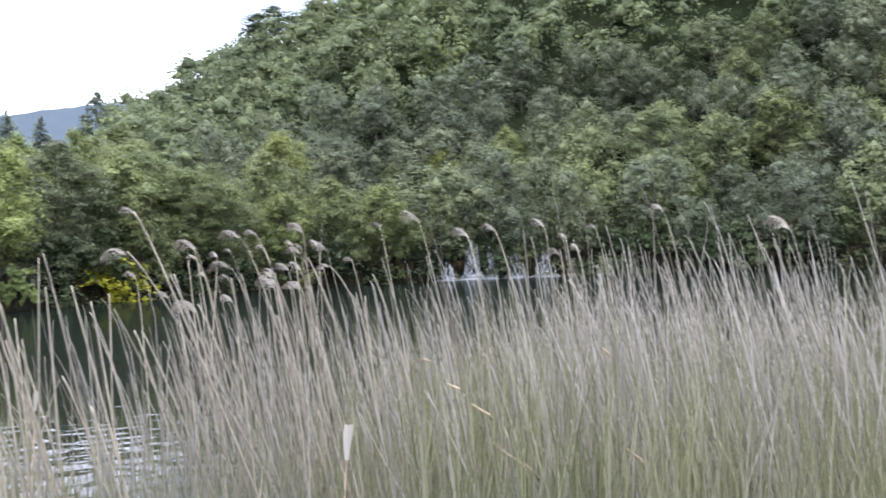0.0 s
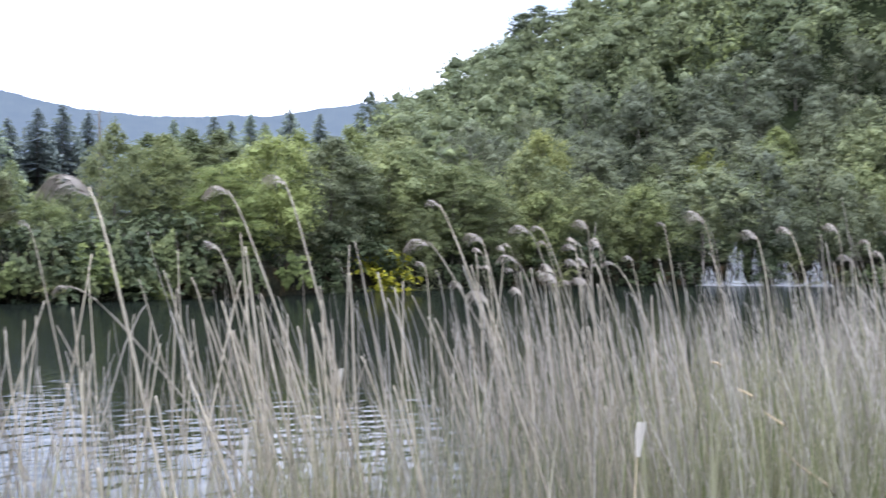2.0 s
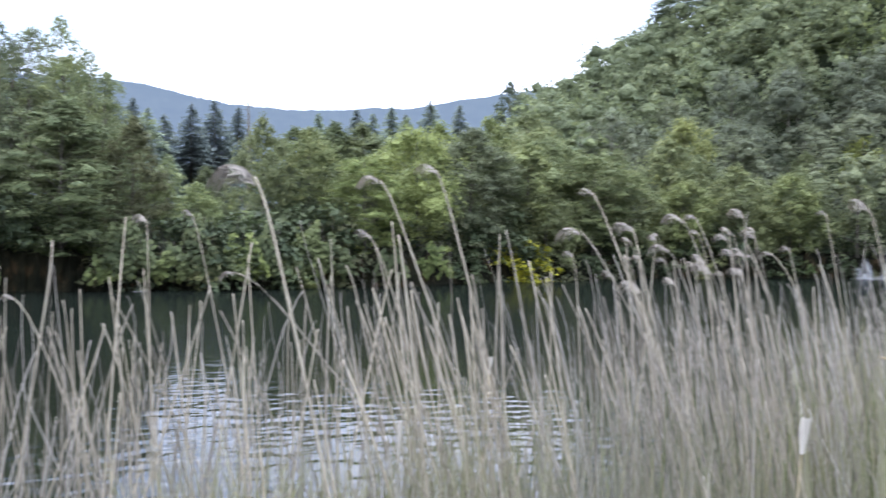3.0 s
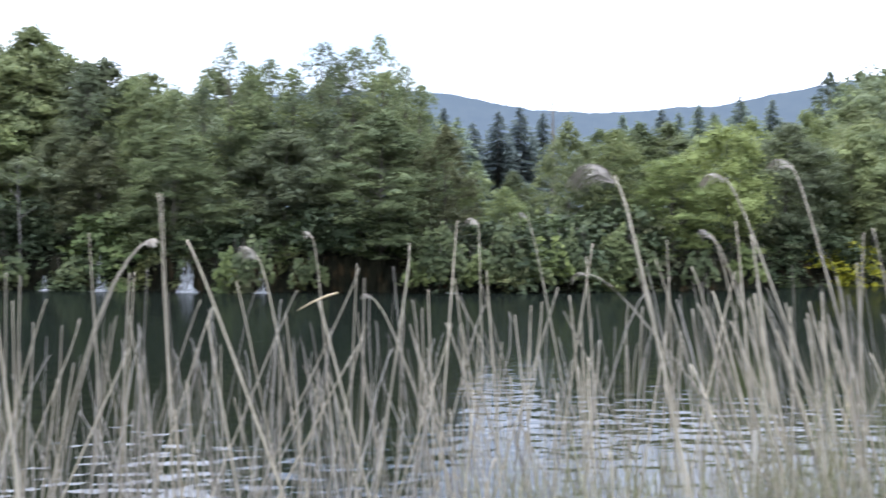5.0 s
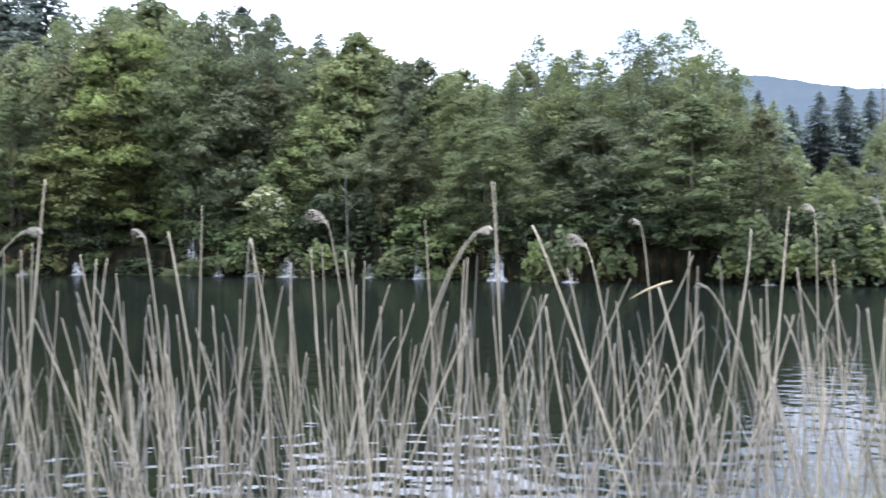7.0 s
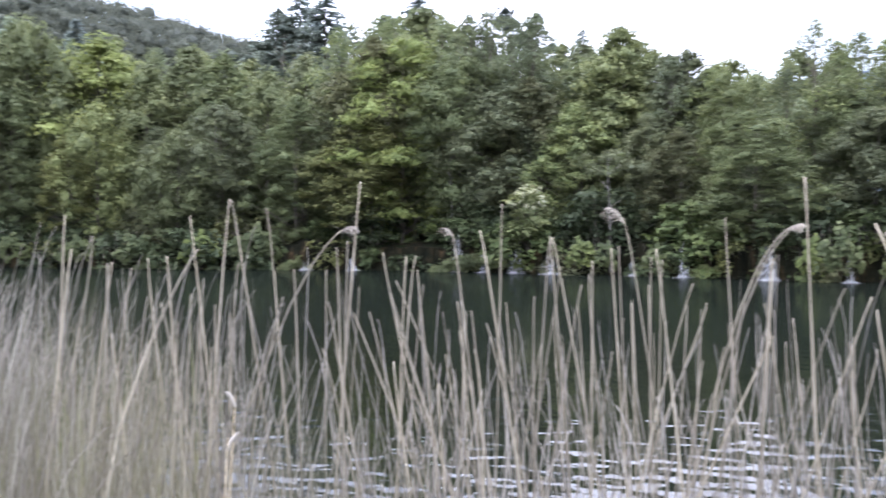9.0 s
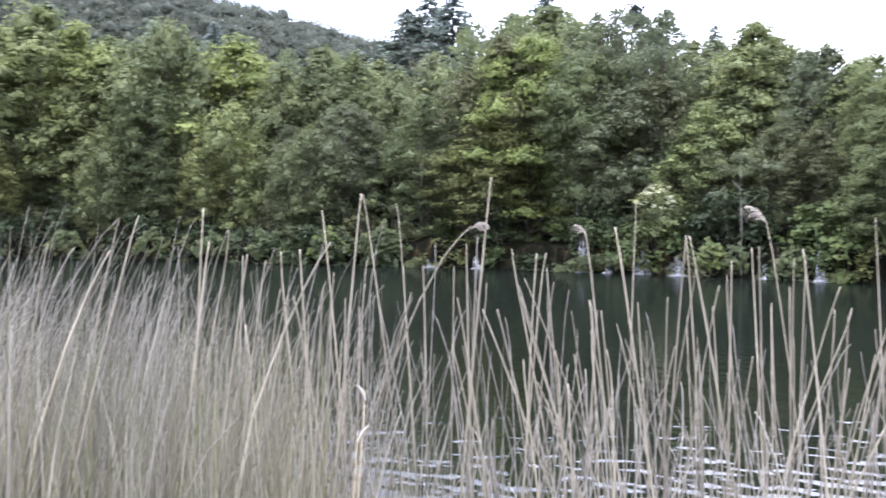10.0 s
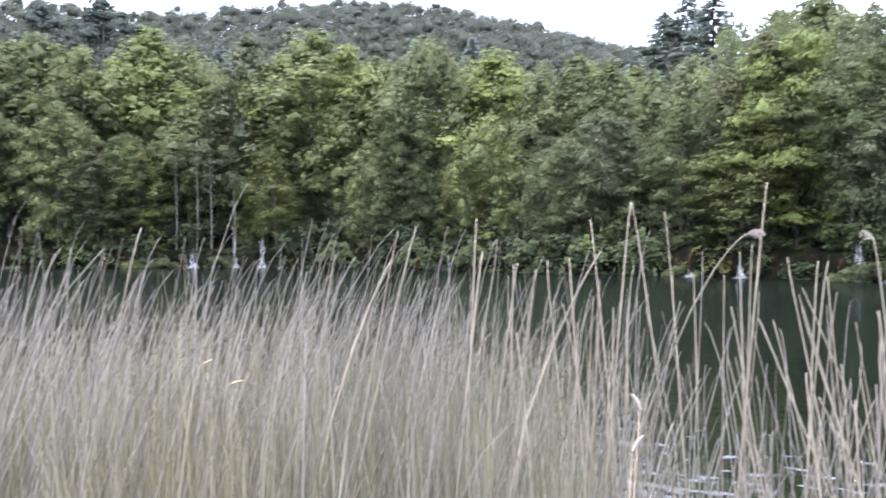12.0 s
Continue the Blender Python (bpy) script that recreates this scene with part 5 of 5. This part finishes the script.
def husk(az, r, top, length, width, lean, curl):
    """A pale split reed sheath that stands out of the stand."""
    x, y = polar(az, r)
    c, s = math.cos(radians(az)), math.sin(radians(az))
    verts, faces = [], []
    for k in range(7):
        u = k / 6
        side = math.tan(radians(lean)) * length * u + curl * u ** 3
        for j in range(5):
            q = j / 4 - 0.5
            w = width * (0.45 + 0.55 * min(1.0, 1.6 * u))
            verts.append((side + q * w, 0.35 * width * (4 * q * q - 1), length * u))
    for k in range(6):
        for j in range(4):
            a = k * 5 + j
            faces.append((a, a + 1, a + 6, a + 5))
    stalk_v, stalk_f = [], []
    thing = new("reed_husk")
    thing.matrix_basis = pose(x, y, top - length, 0, 0, az)
    part_mesh("sheath", mesh_from("sheath", verts, faces, M_HUSK, True), thing)
    tube(stalk_v, stalk_f, [(-0.12, 0, length - top - 0.1), (-0.02, 0, -0.3), (0, 0, 0.02)], [0.0016, 0.0012, 0.001], 6)
    part_mesh("stem", mesh_from("stem", stalk_v, stalk_f, M_REED, True), thing)
    tagged(thing, "pale split reed sheath standing among dry reeds", "reed")


husk(-45.3, 2.2, 1.945, 0.075, 0.02, 3, 0.004)
husk(43.4, 2.0, 1.99, 0.03, 0.0095, -18, -0.008)
husk(43.8, 2.0, 1.912, 0.03, 0.0085, 24, 0.008)
husk(-27.3, 2.8, 1.972, 0.05, 0.012, 2, 0.003)
husk(-22.5, 2.4, 1.86, 0.12, 0.011, 0, 0.0)


def broken_blade(az, r, z, length, slope):
    """A snapped reed top caught across the other stems."""
    x, y = polar(az, r)
    a = radians(slope)
    verts, faces = [], []
    tube(verts, faces, [(-0.5 * length * math.cos(a), 0, -0.5 * length * math.sin(a)), (-0.1 * length, 0, -0.08 * length * math.sin(a) + 0.004), (0.25 * length, 0, 0.26 * length * math.sin(a) + 0.004), (0.5 * length * math.cos(a), 0, 0.5 * length * math.sin(a))],
         [0.0008, 0.0028, 0.0036, 0.0025], 6)
    blade = new("reed_fragment", mesh_from("reed_fragment", verts, faces, M_REED, True))
    blade.matrix_basis = pose(x, y, z, 0, 0, az)
    tagged(blade, "snapped dry reed top caught among standing stems", "reed")


broken_blade(2.35, 2.6, 2.137, 0.115, 24)
for az, z, length, slope in ((-50.4, 1.96, 0.05, -30), (-51.9, 1.9, 0.07, -38), (-53.6, 1.78, 0.16, -40), (-48.8, 2.03, 0.03, -20), (-58.7, 2.05, 0.04, -60), (-60.0, 1.8, 0.09, -50), (65.8, 1.98, 0.04, 30), (64.3, 1.93, 0.05, 15)):
    broken_blade(az, 2.6, z, length, slope)
